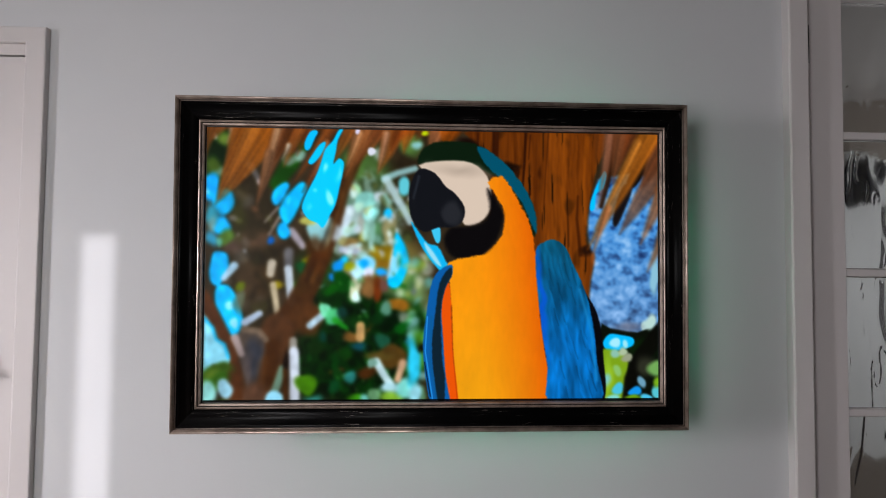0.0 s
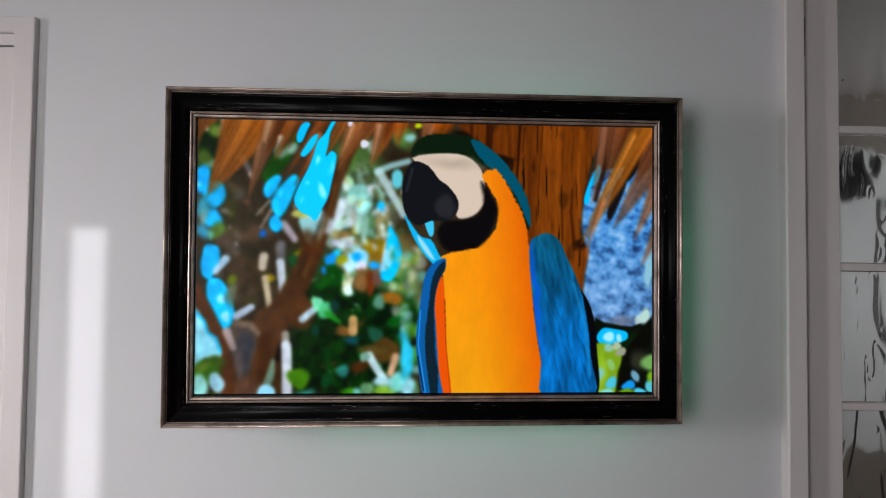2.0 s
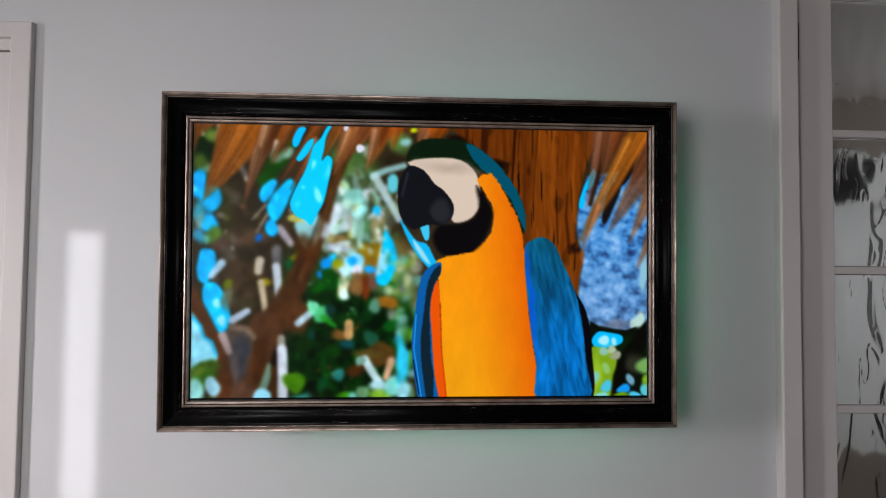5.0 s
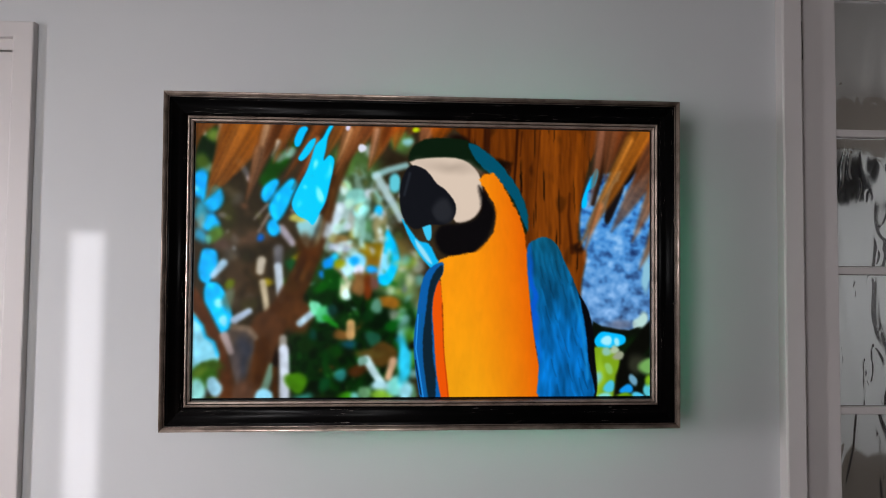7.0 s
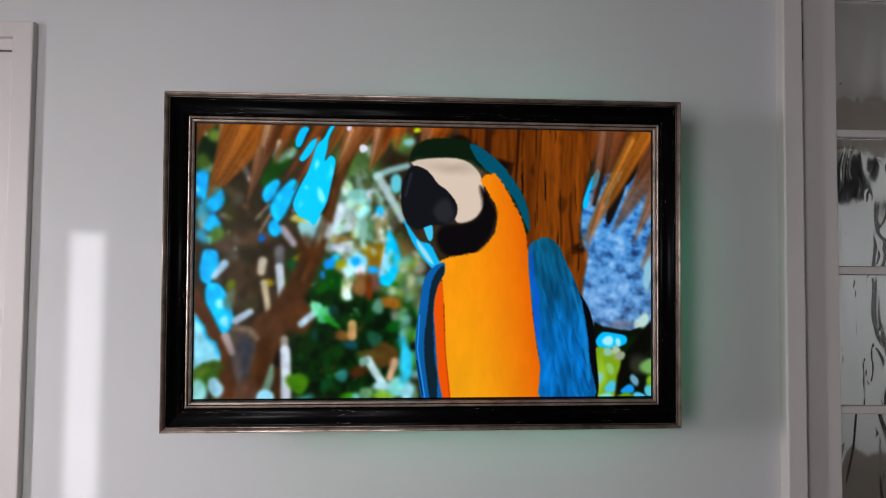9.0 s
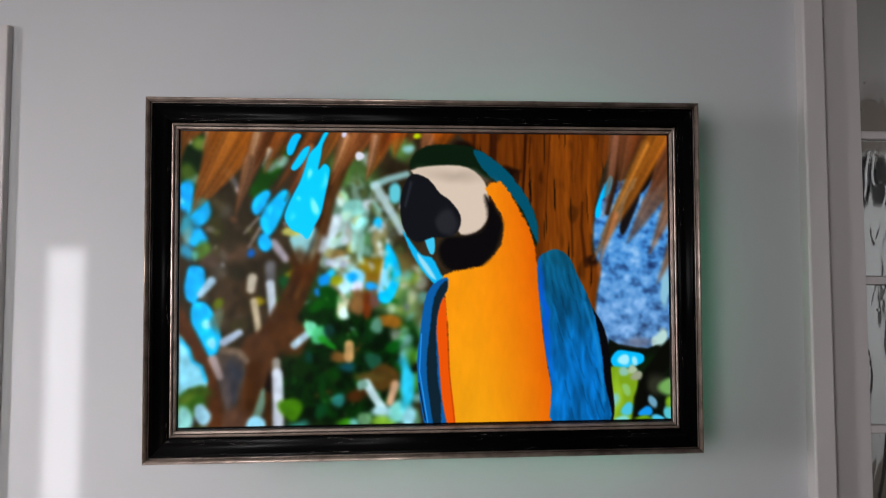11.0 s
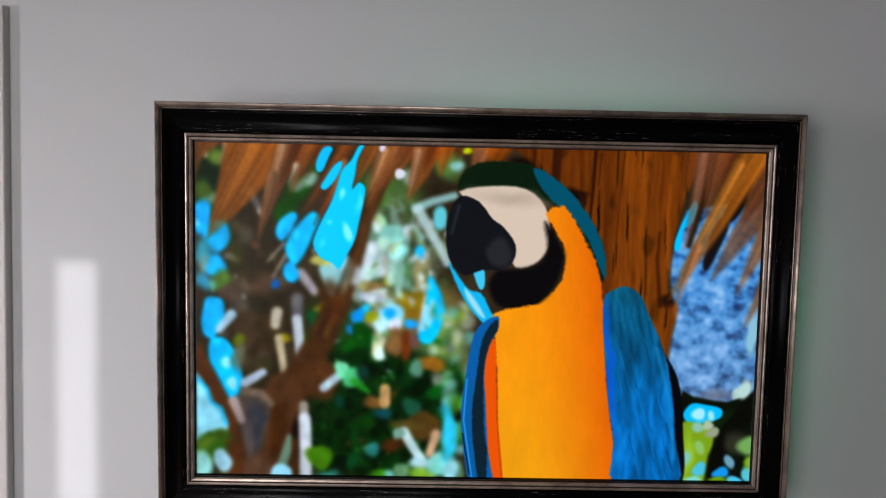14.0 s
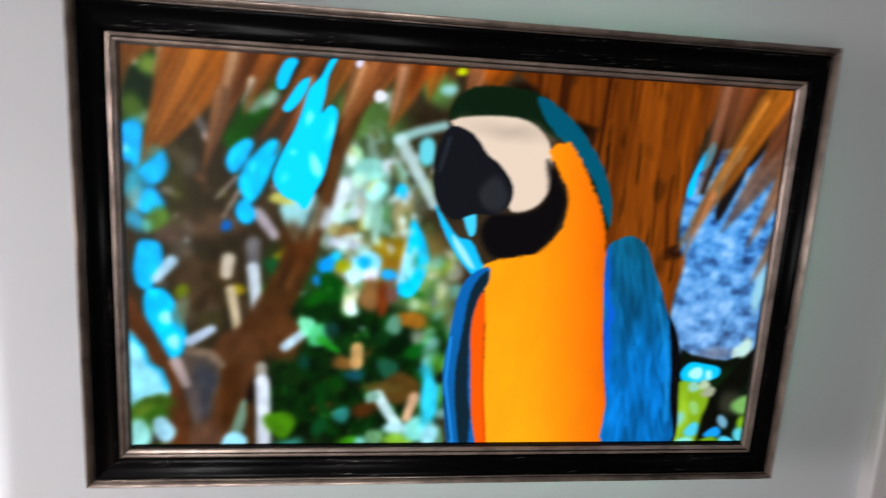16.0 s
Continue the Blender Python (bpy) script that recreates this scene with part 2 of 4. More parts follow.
part("door_stop", boxes(((DOOR_L[0], 0.03, 0), (DOOR_L[0] + 0.02, 0.12, DOOR_L[2])), ((DOOR_L[1] - 0.02, 0.03, 0), (DOOR_L[1], 0.12, DOOR_L[2])),
                        ((DOOR_L[0] + 0.02, 0.03, DOOR_L[2] - 0.04), (DOOR_L[1] - 0.02, 0.12, DOOR_L[2])), ((DOOR_L[0] + 0.002, -0.006, 2.031), (DOOR_L[1] - 0.002, 0.0299, DOOR_L[2]))), GLOSS, cup)
handle = part("door_handle", boxes(((-1.020, -0.016, 1.288), (-0.9660, -0.004, 1.356)), edge=0.003), STEEL, cup, "dark metal handle plate")
bm = bmesh.new()
bmesh.ops.create_cone(bm, cap_ends=True, segments=16, radius1=0.008, radius2=0.008, depth=0.04, matrix=pose(-1.003, -0.038, 1.325, 90))
bmesh.ops.create_cone(bm, cap_ends=True, segments=16, radius1=0.008, radius2=0.007, depth=0.10, matrix=pose(-1.050, -0.056, 1.325, 0, 90))
part("lever", bm, STEEL, handle)

# glazed door
gd = tagged(new("door_2"), "closed white painted glazed door with rippled glass panes", "door", kind="structure")
X0, X1, H = DOOR_R[0] + 0.004, DOOR_R[1] - 0.003, DOOR_R[2] - 0.004
GX0, GX1, GT, PITCH, BAR = 0.974, 1.607, 2.212, 0.3275, 0.018
D0, D1 = 0.002, 0.038
low = GT - 5 * PITCH
part("hinge_stile", boxes(((X0, D0, 0.008), (GX0, D1, H)), edge=0.0015), GLOSS, gd)
part("lock_stile", boxes(((GX1, D0, 0.008), (X1, D1, H)), edge=0.0015), GLOSS, gd)
part("top_rail", boxes(((GX0, D0, GT), (GX1, D1, H)), edge=0.0015), GLOSS, gd)
part("bottom_rail", boxes(((GX0, D0, 0.008), (GX1, D1, low)), edge=0.0015), GLOSS, gd)
MID = (GX0 + GX1) / 2
part("mullion", boxes(((MID - BAR / 2, D0 + 0.003, low), (MID + BAR / 2, D1 - 0.003, GT)), edge=0.003), GLOSS, gd)
for k in range(1, 5):
    z = GT - k * PITCH
    for a, b in ((GX0, MID - BAR / 2), (MID + BAR / 2, GX1)):
        part("glazing_bar", boxes(((a, D0 + 0.003, z - BAR / 2), (b, D1 - 0.003, z + BAR / 2)), edge=0.003), GLOSS, gd)


def pane_mesh(w, h, seed, nx, nz):
    """A slab of water glass, its front drawn into long ripples with a few sharp folds."""
    bm = bmesh.new()
    grid = []
    for side in (0, 1):
        rows = []
        for j in range(nz + 1):
            row = []
            for i in range(nx + 1):
                x, z = w * i / nx, h * j / nz
                d = 0.0
                if side == 0:
                    n = noise.noise(Vector((x * 26 + seed * 7.3, z * 8, seed)))
                    n2 = noise.noise(Vector((x * 38 + seed * 3.1 + n * 1.4, z * 8 + n * 1.2, seed + 9)))
                    gate = max(0.0, noise.noise(Vector((x * 18, z * 12 + seed * 5, seed + 4))) + 0.25)
                    d = 0.0012 * n + 0.0005 * n2 + 0.0013 * gate * max(0.0, 1 - abs(n2) * 7) ** 2
                row.append(bm.verts.new((x, -0.002 - d if side == 0 else 0.002, z)))
            rows.append(row)
        grid.append(rows)
    for side in (0, 1):
        for j in range(nz):
            for i in range(nx):
                g = grid[side]
                f = bm.faces.new((g[j][i], g[j][i + 1], g[j + 1][i + 1], g[j + 1][i]))
                f.smooth = True
    g, h2 = grid
    rim = ([(0, i) for i in range(nx + 1)] + [(j, nx) for j in range(1, nz + 1)] + [(nz, i) for i in range(nx - 1, -1, -1)]
           + [(j, 0) for j in range(nz - 1, 0, -1)])
    for (j, i), (j2, i2) in zip(rim, rim[1:] + rim[:1]):
        bm.faces.new((g[j][i], g[j2][i2], h2[j2][i2], h2[j][i]))
    bmesh.ops.recalc_face_normals(bm, faces=bm.faces)
    return bm


for k in range(5):
    for c, (a, b) in enumerate(((GX0, MID - BAR / 2), (MID + BAR / 2, GX1))):
        z0 = GT - (k + 1) * PITCH + (BAR / 2 if k < 4 else 0)
        z1 = GT - k * PITCH - (BAR / 2 if k else 0)
        p = part("pane", pane_mesh(b - a, z1 - z0, k + 5 * c, 110 if c == 0 else 44, 110 if c == 0 else 50), GLASS, gd, "rippled water glass")
        p.location = (a, 0.020, z0)
        p.visible_shadow = False
for z in (2.103, 0.30):
    bm = bmesh.new()
    for i in range(3):
        bmesh.ops.create_cone(bm, cap_ends=True, segments=12, radius1=0.0022, radius2=0.0022, depth=0.030, matrix=pose(0.8905, 0.001, z + (i - 1) * 0.031))
    part("hinge", bm, HINGE, gd, "dark steel butt hinge")

# ---- the framed television ----
W, HT = 1.058, 0.681
TV = tagged(new("framed_television"), "wall mounted television in a black and silver picture frame, switched on", "television")
TV.matrix_world = pose(0, -0.166, 1.562, 1.05, -0.23, 0.77)
# from the outer silver bead over the black hollow to the inner silver beads; inset and rise towards the room
OUTER = [(0.0, -0.0060), (0.0, -0.0030), (0.0008, -0.0012), (0.0022, 0.0004), (0.0042, 0.0012), (0.0062, 0.0008), (0.0078, -0.0006), (0.0088, -0.0024),
         (0.0094, -0.0034), (0.0102, -0.0026), (0.0110, -0.0026), (0.0114, -0.0038), (0.0114, -0.0060)]
BODY = [(0.0002, -0.030), (0.0002, -0.0061), (0.0114, -0.0061), (0.0120, -0.0046), (0.0180, -0.0052), (0.0230, -0.0050), (0.0280, -0.0042), (0.0320, -0.0026),
        (0.0350, -0.0004), (0.0380, 0.0022), (0.0410, 0.0042), (0.0440, 0.0054), (0.0465, 0.0058), (0.0485, 0.0050), (0.0500, 0.0030), (0.0504, -0.0020), (0.0500, -0.0300)]
INNER = [(0.0505, -0.0080), (0.0505, 0.0034), (0.0514, 0.0047), (0.0535, 0.0054), (0.0553, 0.0045), (0.0562, 0.0030), (0.0575, 0.0036), (0.0605, 0.0026), (0.0622, 0.0004),
         (0.0625, -0.0080)]
OUTER_SLOTS = [0, 0, 0, 0, 0, 0, 0, 1, 1, 0, 0, 1, 1]
BODY_SLOTS = [0, 0, 1, 1, 0, 0, 0, 1, 1, 0, 1, 1, 1, 0, 0, 0, 0]
INNER_SLOTS = [1, 0, 0, 0, 1, 1, 0, 0, 1, 1]
OUT = (0, -1, 0)
hw, hh = W / 2, HT / 2
for name, a, b, inw in (("top_rail", (-hw, 0, hh), (hw, 0, hh), (0, 0, -1)), ("bottom_rail", (-hw, 0, -hh), (hw, 0, -hh), (0, 0, 1)),
                        ("left_rail", (-hw, 0, -hh), (-hw, 0, hh), (1, 0, 0)), ("right_rail", (hw, 0, -hh), (hw, 0, hh), (-1, 0, 0))):
    rail = part(name, moulding(BODY, a, b, inw, OUT, 1, -1, BODY_SLOTS, True), [BLACK, WORN_X if inw[2] else WORN_Z], TV, "black lacquered wooden moulding, rubbed pale at its edges")
    part("outer_bead", moulding(OUTER, a, b, inw, OUT, 1, -1, OUTER_SLOTS, True), [SILVER, DARK_SILVER], rail, "tarnished silver bead")
    part("inner_bead", moulding(INNER, a, b, inw, OUT, 1, -1, INNER_SLOTS), [SILVER, DARK_SILVER], rail, "tarnished silver bead")
part("housing", boxes(((-0.495, 0.012, -0.312), (0.495, 0.034, 0.312)), ((-0.30, 0.034, -0.22), (0.30, 0.060, 0.12)), edge=0.004), PLASTIC, TV, "black plastic rear housing")
# unseen glowing bars, added behind the housing to tint the wall's shadow
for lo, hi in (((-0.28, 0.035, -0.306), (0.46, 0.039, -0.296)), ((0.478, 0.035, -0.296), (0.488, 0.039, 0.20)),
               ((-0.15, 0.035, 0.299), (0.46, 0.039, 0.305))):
    part("tint_emitter", boxes((lo, hi)), GREEN_TINT, TV, "unseen thin green emitter added to tint the television's shadow")
part("wall_bracket", boxes(((-0.20, 0.062, -0.15), (-0.16, 0.150, 0.15)), ((0.16, 0.062, -0.15), (0.20, 0.150, 0.15)), ((-0.22, 0.138, -0.04), (0.22, 0.160, 0.04)), edge=0.002), STEEL, TV, "dark steel wall bracket")

# ---- the hall behind the glazed door ----
# unidentified dark shape, built as a lantern and placed to fit the camera's view
sconce = tagged(new("guessed_wall_lamp"), "unidentified dark object on the hall wall, built as an unlit lantern", "lamp")
sconce.location = (2.74, 2.60, 2.16)
bm = bmesh.new()
bmesh.ops.create_cone(bm, cap_ends=True, segments=8, radius1=0.075, radius2=0.11, depth=0.22, matrix=pose(0, -0.13, -0.02))
part("shade", bm, PLASTIC, sconce)
bm = bmesh.new()
bmesh.ops.create_cone(bm, cap_ends=True, segments=8, radius1=0.12, radius2=0.03, depth=0.07, matrix=pose(0, -0.13, 0.125))
part("cap", bm, PLASTIC, sconce)
part("wall_plate", boxes(((-0.05, -0.02, -0.10), (0.05, 0, 0.10)), ((-0.012, -0.10, 0.02), (0.012, -0.02, 0.045)), edge=0.003), PLASTIC, sconce)
structure("hall_dado", boxes(((-2.8, 2.57, 0), (3.8, 2.599, 0.45))), HALL, "taupe painted dado low on the hall wall", "wall")
# made-up dark board, out of direct sight, for the rippled glass to pick up
ripple_board = tagged(new("dark_ripple_board"), "unseen dark brown door-shaped board added to darken the glass ripples", "door", kind="structure")
part("door_leaf", boxes(((3.03, 2.565, 0.01), (3.76, 2.599, 2.03)), edge=0.003), WALNUT, ripple_board)
for z0, z1 in ((0.20, 0.90), (1.05, 1.90)):
    part("raised_panel", boxes(((3.13, 2.556, z0), (3.66, 2.566, z1)), edge=0.004), WALNUT, ripple_board)

# ---- the moving picture on the screen, held still: blurred garden, thatch, a wooden post and plain colour fields ----
PW, PH, NX, NY = 160.0, 95.0, 640, 380
GX, GY = np.meshgrid(np.linspace(0, PW, NX + 1), np.linspace(0, PH, NY + 1))
canvas = np.zeros((NY + 1, NX + 1, 3))
rng = np.random.default_rng(4)


def value_noise(cell_x, cell_y, seed):
    """Smooth noise from 0 to 1 over the picture, with cells of the given size."""
    r = np.random.default_rng(seed)
    nx, ny = int(PW / cell_x) + 3, int(PH / cell_y) + 3
    g = r.random((ny, nx))
    fx, fy = GX / cell_x, GY / cell_y
    ix, iy = fx.astype(int), fy.astype(int)
    tx, ty = fx - ix, fy - iy
    tx, ty = tx * tx * (3 - 2 * tx), ty * ty * (3 - 2 * ty)
    top = g[iy, ix] * (1 - tx) + g[iy, ix + 1] * tx
    low = g[iy + 1, ix] * (1 - tx) + g[iy + 1, ix + 1] * tx
    return top * (1 - ty) + low * ty


def blur(a, sx, sy):
    """Gaussian blur of a picture-sized field; sx, sy in picture units."""
    k = [np.exp(-2 * (math.pi * np.fft.fftfreq(n) * s * n / size) ** 2) for n, s, size in ((a.shape[1], sx, PW), (a.shape[0], sy, PH))]
    f = np.fft.fft2(a, axes=(0, 1))
    m = k[1][:, None] * k[0][None, :]
    return np.real(np.fft.ifft2(f * (m[..., None] if a.ndim == 3 else m), axes=(0, 1)))


def soft_noise(sx, sy, seed):
    n = blur(np.random.default_rng(seed).random(GX.shape), sx, sy)
    return np.clip((n - n.mean()) / n.std() * 0.22 + 0.5, 0, 1)


RAGGED = soft_noise(0.45, 0.45, 11) * 0.6 + soft_noise(0.2, 0.2, 12) * 0.4 - 0.5
FINE = soft_noise(0.25, 0.25, 13)
# the blurred background is drawn on slightly uneven coordinates
BX = GX + (soft_noise(1.8, 1.8, 14) - 0.5) * 2.2
BY = GY + (soft_noise(1.8, 1.8, 15) - 0.5) * 2.2


def lay(a, colour, part_of=(slice(None), slice(None))):
    canvas[part_of] = canvas[part_of] * (1 - a[..., None]) + np.asarray(colour, float) * a[..., None]


def near(x0, x1, y0, y1, pad):
    """The rows and columns of the canvas round a box."""
    i = [int(np.clip(v / PW * NX, 0, NX + 1)) for v in (x0 - pad, x1 + pad + 1)]
    j = [int(np.clip(v / PH * NY, 0, NY + 1)) for v in (y0 - pad, y1 + pad + 1)]
    return slice(j[0], j[1]), slice(i[0], i[1])


def smooth(d, soft):
    t = np.clip(0.5 - d / max(soft, 0.05), 0, 1)
    return t * t * (3 - 2 * t)


def mottle(cell, amount, a, b):
    n = value_noise(cell, cell, int(cell)) * 0.6 + value_noise(cell / 2.3, cell / 2, int(cell) + 1) * 0.4
    n = np.clip((n - 0.3) / 0.4, 0, 1)[..., None]
    canvas[:] = canvas * (1 - amount) + (np.array(a) * (1 - n) + np.array(b) * n) * amount


def blob(x, y, rx, ry, turn, colour, soft, alpha=1.0):
    c, s = math.cos(radians(turn)), math.sin(radians(turn))
    soft, big = soft * 1.6, max(rx, ry)
    at = near(x - big, x + big, y - big, y + big, soft + 3)
    dx, dy = BX[at] - x, BY[at] - y
    u, v = (dx * c + dy * s) / rx, (-dx * s + dy * c) / ry
    d = (np.sqrt(u * u + v * v) - 1) * min(rx, ry)
    lay(smooth(d, soft) * alpha, colour, at)


def clutter(x, y, rx, ry, soft, cell, alpha, seed, tones):
    """A patch of out-of-focus leaves and light: tones run into each other in soft, uneven spots."""
    n = soft_noise(cell, cell * 1.15, seed) * 0.7 + soft_noise(cell * 0.45, cell * 0.5, seed + 1) * 0.3
    n = np.clip((n - 0.5) * 1.75 + 0.5, 0, 1)
    pal = np.array(tones, float)
    k = np.linspace(0, 1, len(pal))
    colour = np.stack([np.interp(n, k, pal[:, i]) for i in range(3)], -1)
    d = (np.hypot((BX - x) / rx, (BY - y) / ry) - 1) * min(rx, ry)
    lay(smooth(d, soft) * alpha, colour)


def scatter(count, low, high, r0, r1, alpha, soft, colours):
    for _ in range(count):
        r = rng.uniform(r0, r1)
        blob(rng.uniform(low[0], high[0]), rng.uniform(low[1], high[1]), r * rng.uniform(0.6, 1.1), r, rng.uniform(-40, 40),
             colours[rng.integers(len(colours))], soft, alpha)


def along(points, w0, w1, at):
    """How far each place lies outside a band along the points, and how far along it."""
    x, y = GX[at], GY[at]
    best, where = np.full(x.shape, 1e9), np.zeros(x.shape)
    n = len(points) - 1
    for i, ((ax, ay), (bx, by)) in enumerate(zip(points, points[1:])):
        ex, ey = bx - ax, by - ay
        t = np.clip(((x - ax) * ex + (y - ay) * ey) / (ex * ex + ey * ey), 0, 1)
        k = (i + t) / n
        d = np.hypot(x - ax - t * ex, y - ay - t * ey) - 0.5 * (w0 + (w1 - w0) * k)
        where = np.where(d < best, k, where)
        best = np.minimum(d, best)
    return best, where


def round_about(points, pad):
    xs, ys = [p[0] for p in points], [p[1] for p in points]
    return near(min(xs), max(xs), min(ys), max(ys), pad)


def stroke(points, w0, w1, colour, soft, alpha):
    at = round_about(points, max(w0, w1) + soft + 3)
    d, _ = along(points, w0, w1, at)
    lay(smooth(d, soft * 1.3) * alpha, colour, at)


def rounded(points):
    out, n = [], len(points)
    for i in range(n):
        p0, p1, p2, p3 = (np.array(points[(i + k) % n]) for k in (-1, 0, 1, 2))
        for t in (0, 0.33, 0.67):
            out.append(0.5 * (2 * p1 + (p2 - p0) * t + (2 * p0 - 5 * p1 + 4 * p2 - p3) * t ** 2 + (3 * p1 - p0 - 3 * p2 + p3) * t ** 3))
    return out


def outside(points):
    """Signed distance from a rounded outline, below zero within."""
    pts = rounded(points)
    best, inside = np.full(GX.shape, 1e9), np.zeros(GX.shape, bool)
    for (ax, ay), (bx, by) in zip(pts, pts[1:] + pts[:1]):
        ex, ey = bx - ax, by - ay
        t = np.clip(((GX - ax) * ex + (GY - ay) * ey) / (ex * ex + ey * ey + 1e-9), 0, 1)
        best = np.minimum(best, np.hypot(GX - ax - t * ex, GY - ay - t * ey))
        if ay != by:
            inside ^= ((ay > GY) != (by > GY)) & (GX < ex * (GY - ay) / ey + ax)
    return np.where(inside, -best, best)


def shape(points, colour, soft, rough=0.0):
    d = outside(points) + RAGGED * rough * 16
    lay(smooth(d, soft), np.asarray(colour, float))


def frond(x0, y0, x1, y1, w, colour):
    """A dry hanging leaf, wide above and pointed below, with lengthwise streaks."""
    pts = [(x0, y0), ((x0 + x1) / 2 + rng.uniform(-0.6, 0.6), (y0 + y1) / 2), (x1, y1)]
    at = round_about(pts, w + 3)
    d, k = along(pts, 0, 0, at)
    d = d - 0.5 * w * (1 - k ** 1.7) - 0.2
    ln = math.hypot(x1 - x0, y1 - y0)
    across = ((GX[at] - x0) * (y1 - y0) - (GY[at] - y0) * (x1 - x0)) / ln
    ph = rng.uniform(0, 9)
    streak = np.sin(across * 2.2 / (0.4 + 0.6 * (1 - k)) + ph) * 0.05 + np.sin(across * 4.3 + ph * 2) * 0.02 + (FINE[at] - 0.5) * 0.08
    side = np.clip(across / (0.5 * w + 0.01), -1, 1) * rng.choice((-0.16, 0.16))
    tone = np.asarray(colour, float) * (0.90 + streak + side - 0.10 * k)[..., None]
    lay(smooth(d, 2.0) * (0.95 - 0.35 * k), tone, at)


def wood(points):
    """Weathered post: long grain with dark cracks."""
    d = outside(points) + RAGGED * 0.5
    rows, cols = np.indices(GX.shape)
    cols = np.clip(cols + ((soft_noise(5, 7, 25) - 0.5) * 9).astype(int), 0, NX)
    f = (soft_noise(0.32, 8, 21) * 0.25 + soft_noise(1.6, 11, 22) * 0.45 + soft_noise(0.2, 2.2, 24) * 0.30)[rows, cols]
    light = np.clip((GX - 103) / 22, 0, 1)
    low, high = np.array((74, 32, 5)), np.array((148, 78, 18))
    tone = low + (high - low) * np.clip((f - 0.5) * 1.0 + 0.42 + light * 0.26, 0, 1)[..., None]
    crack = np.clip((soft_noise(0.15, 5, 23)[rows, cols] - 0.84) * 10, 0, 1) * 0.8
    blotch = np.clip((soft_noise(1.0, 2.6, 26) - 0.74) * 4, 0, 1) * 0.25
    tone = tone * ((1 - crack) * (1 - blotch))[..., None]
    lay(smooth(d, 1.2), tone)


def bloom(points):
    """A blurred blue flowering bush."""
    d = outside(points)
    n = np.clip((soft_noise(1.05, 0.85, 31) * 0.65 + soft_noise(0.5, 0.45, 32) * 0.35 - 0.5) * 1.05 + 0.56, 0, 1)
    down = np.clip((GY - 22) / 46, 0, 1)[..., None]
    a, b, c = np.array((26, 54, 108)), np.array((76, 146, 208)), np.array((150, 190, 226))
    t = n[..., None]
    tone = np.where(t < 0.5, a + (b - a) * t * 2, b + (c - b) * (t - 0.5) * 2)
    grey = tone.mean(-1, keepdims=True) * np.array((0.88, 1.0, 1.22))
    tone = tone * (1 - 0.55 * down) + grey * 0.55 * down
    lay(smooth(d, 1.6), tone)


def quill(points):
    """A blue field of long, overlapping strips, teal above and clear blue below."""
    a = smooth(outside(points) + RAGGED * 0.35, 0.7)
    down = np.clip((GY - 40) / 34, 0, 1)[..., None]
    top, low = np.array((8, 84, 116)), np.array((4, 104, 182))
    under = canvas.copy()
    n = soft_noise(0.9, 3.0, 41) * 0.7 + soft_noise(0.35, 1.2, 42) * 0.3
    canvas[:] = (top + (low - top) * down) * (0.66 + 0.68 * n)[..., None]
    for i in range(110):
        y = 41 + 54 * rng.random()
        x = 117 + (y - 40) * 0.20 + rng.uniform(-1, 15)
        k = np.clip((y - 40) / 34, 0, 1)
        tone = (top + (low - top) * k) * rng.choice((0.62, 0.78, 1.15, 1.3))
        blob(x, y, rng.uniform(0.3, 0.8), rng.uniform(2.0, 4.6), rng.uniform(-20, -2), tone, 1.0, 0.42)
        if i % 3 == 0:
            stroke([(x - 0.5, y - 3), (x + 0.1, y), (x + 1.2, y + 3)], 0.35, 0.2, tone * 0.55, 0.7, 0.5)
    blob(118.0, 60, 1.3, 17, -6, (6, 88, 214), 1.2, 0.85)
    stroke([(131.5, 56), (135.5, 70), (137.6, 88)], 0.8, 0.7, (24, 140, 210), 1.2, 0.7)
    canvas[:] = under * (1 - a[..., None]) + canvas * a[..., None]


def glow(points):
    """An orange field, yellower towards its foot and redder along its right edge."""
    a = smooth(outside(points) + RAGGED * 0.9, 0.9)
    right = np.clip((GX - 92) / 25 - (GY - 60) * 0.004, 0, 1)[..., None] ** 1.6
    foot = np.clip((GY - 55) / 40, 0, 1)[..., None]
    tone = np.array((250, 152, 12)) * (1 - foot) + np.array((240, 160, 16)) * foot
    tone = tone * (1 - right) + np.array((228, 100, 3)) * right
    n = soft_noise(1.6, 3.0, 51) * 0.6 + soft_noise(0.4, 1.1, 52) * 0.4 - 0.5
    lay(a, tone * (1 + n * 0.06)[..., None])


# ground tones
canvas[:] = (48, 38, 24)
mottle(16, 0.3, (40, 28, 16), (92, 72, 54))
blob(6.1, 9.3, 9.76, 13.01, 0, (34, 58, 18), 4.88)
blob(4.1, 8.5, 5.85, 4.88, 0, (6, 28, 4), 2.93)
blob(6.4, 4.4, 2.6, 2.28, 0, (104, 122, 52), 1.63)
blob(53.2, 15.9, 10.73, 11.38, 0, (70, 92, 48), 5.85)
blob(53.1, 32.1, 14.63, 11.38, 0, (84, 96, 80), 5.85)
blob(61.2, 46.8, 13.01, 9.76, 0, (140, 122, 66), 5.85)
blob(38.4, 50.8, 6.5, 9.76, 0, (40, 70, 26), 4.23)
blob(69.3, 58.2, 8.13, 11.38, 0, (120, 140, 90), 4.88)
# far bush
blob(54.6, 76.0, 20.33, 19.51, 0, (4, 28, 4), 5.85)
blob(44.8, 63.0, 9.76, 8.13, 0, (5, 40, 6), 3.9)
blob(38.2, 85.8, 6.5, 11.38, 0, (6, 34, 4), 3.9)
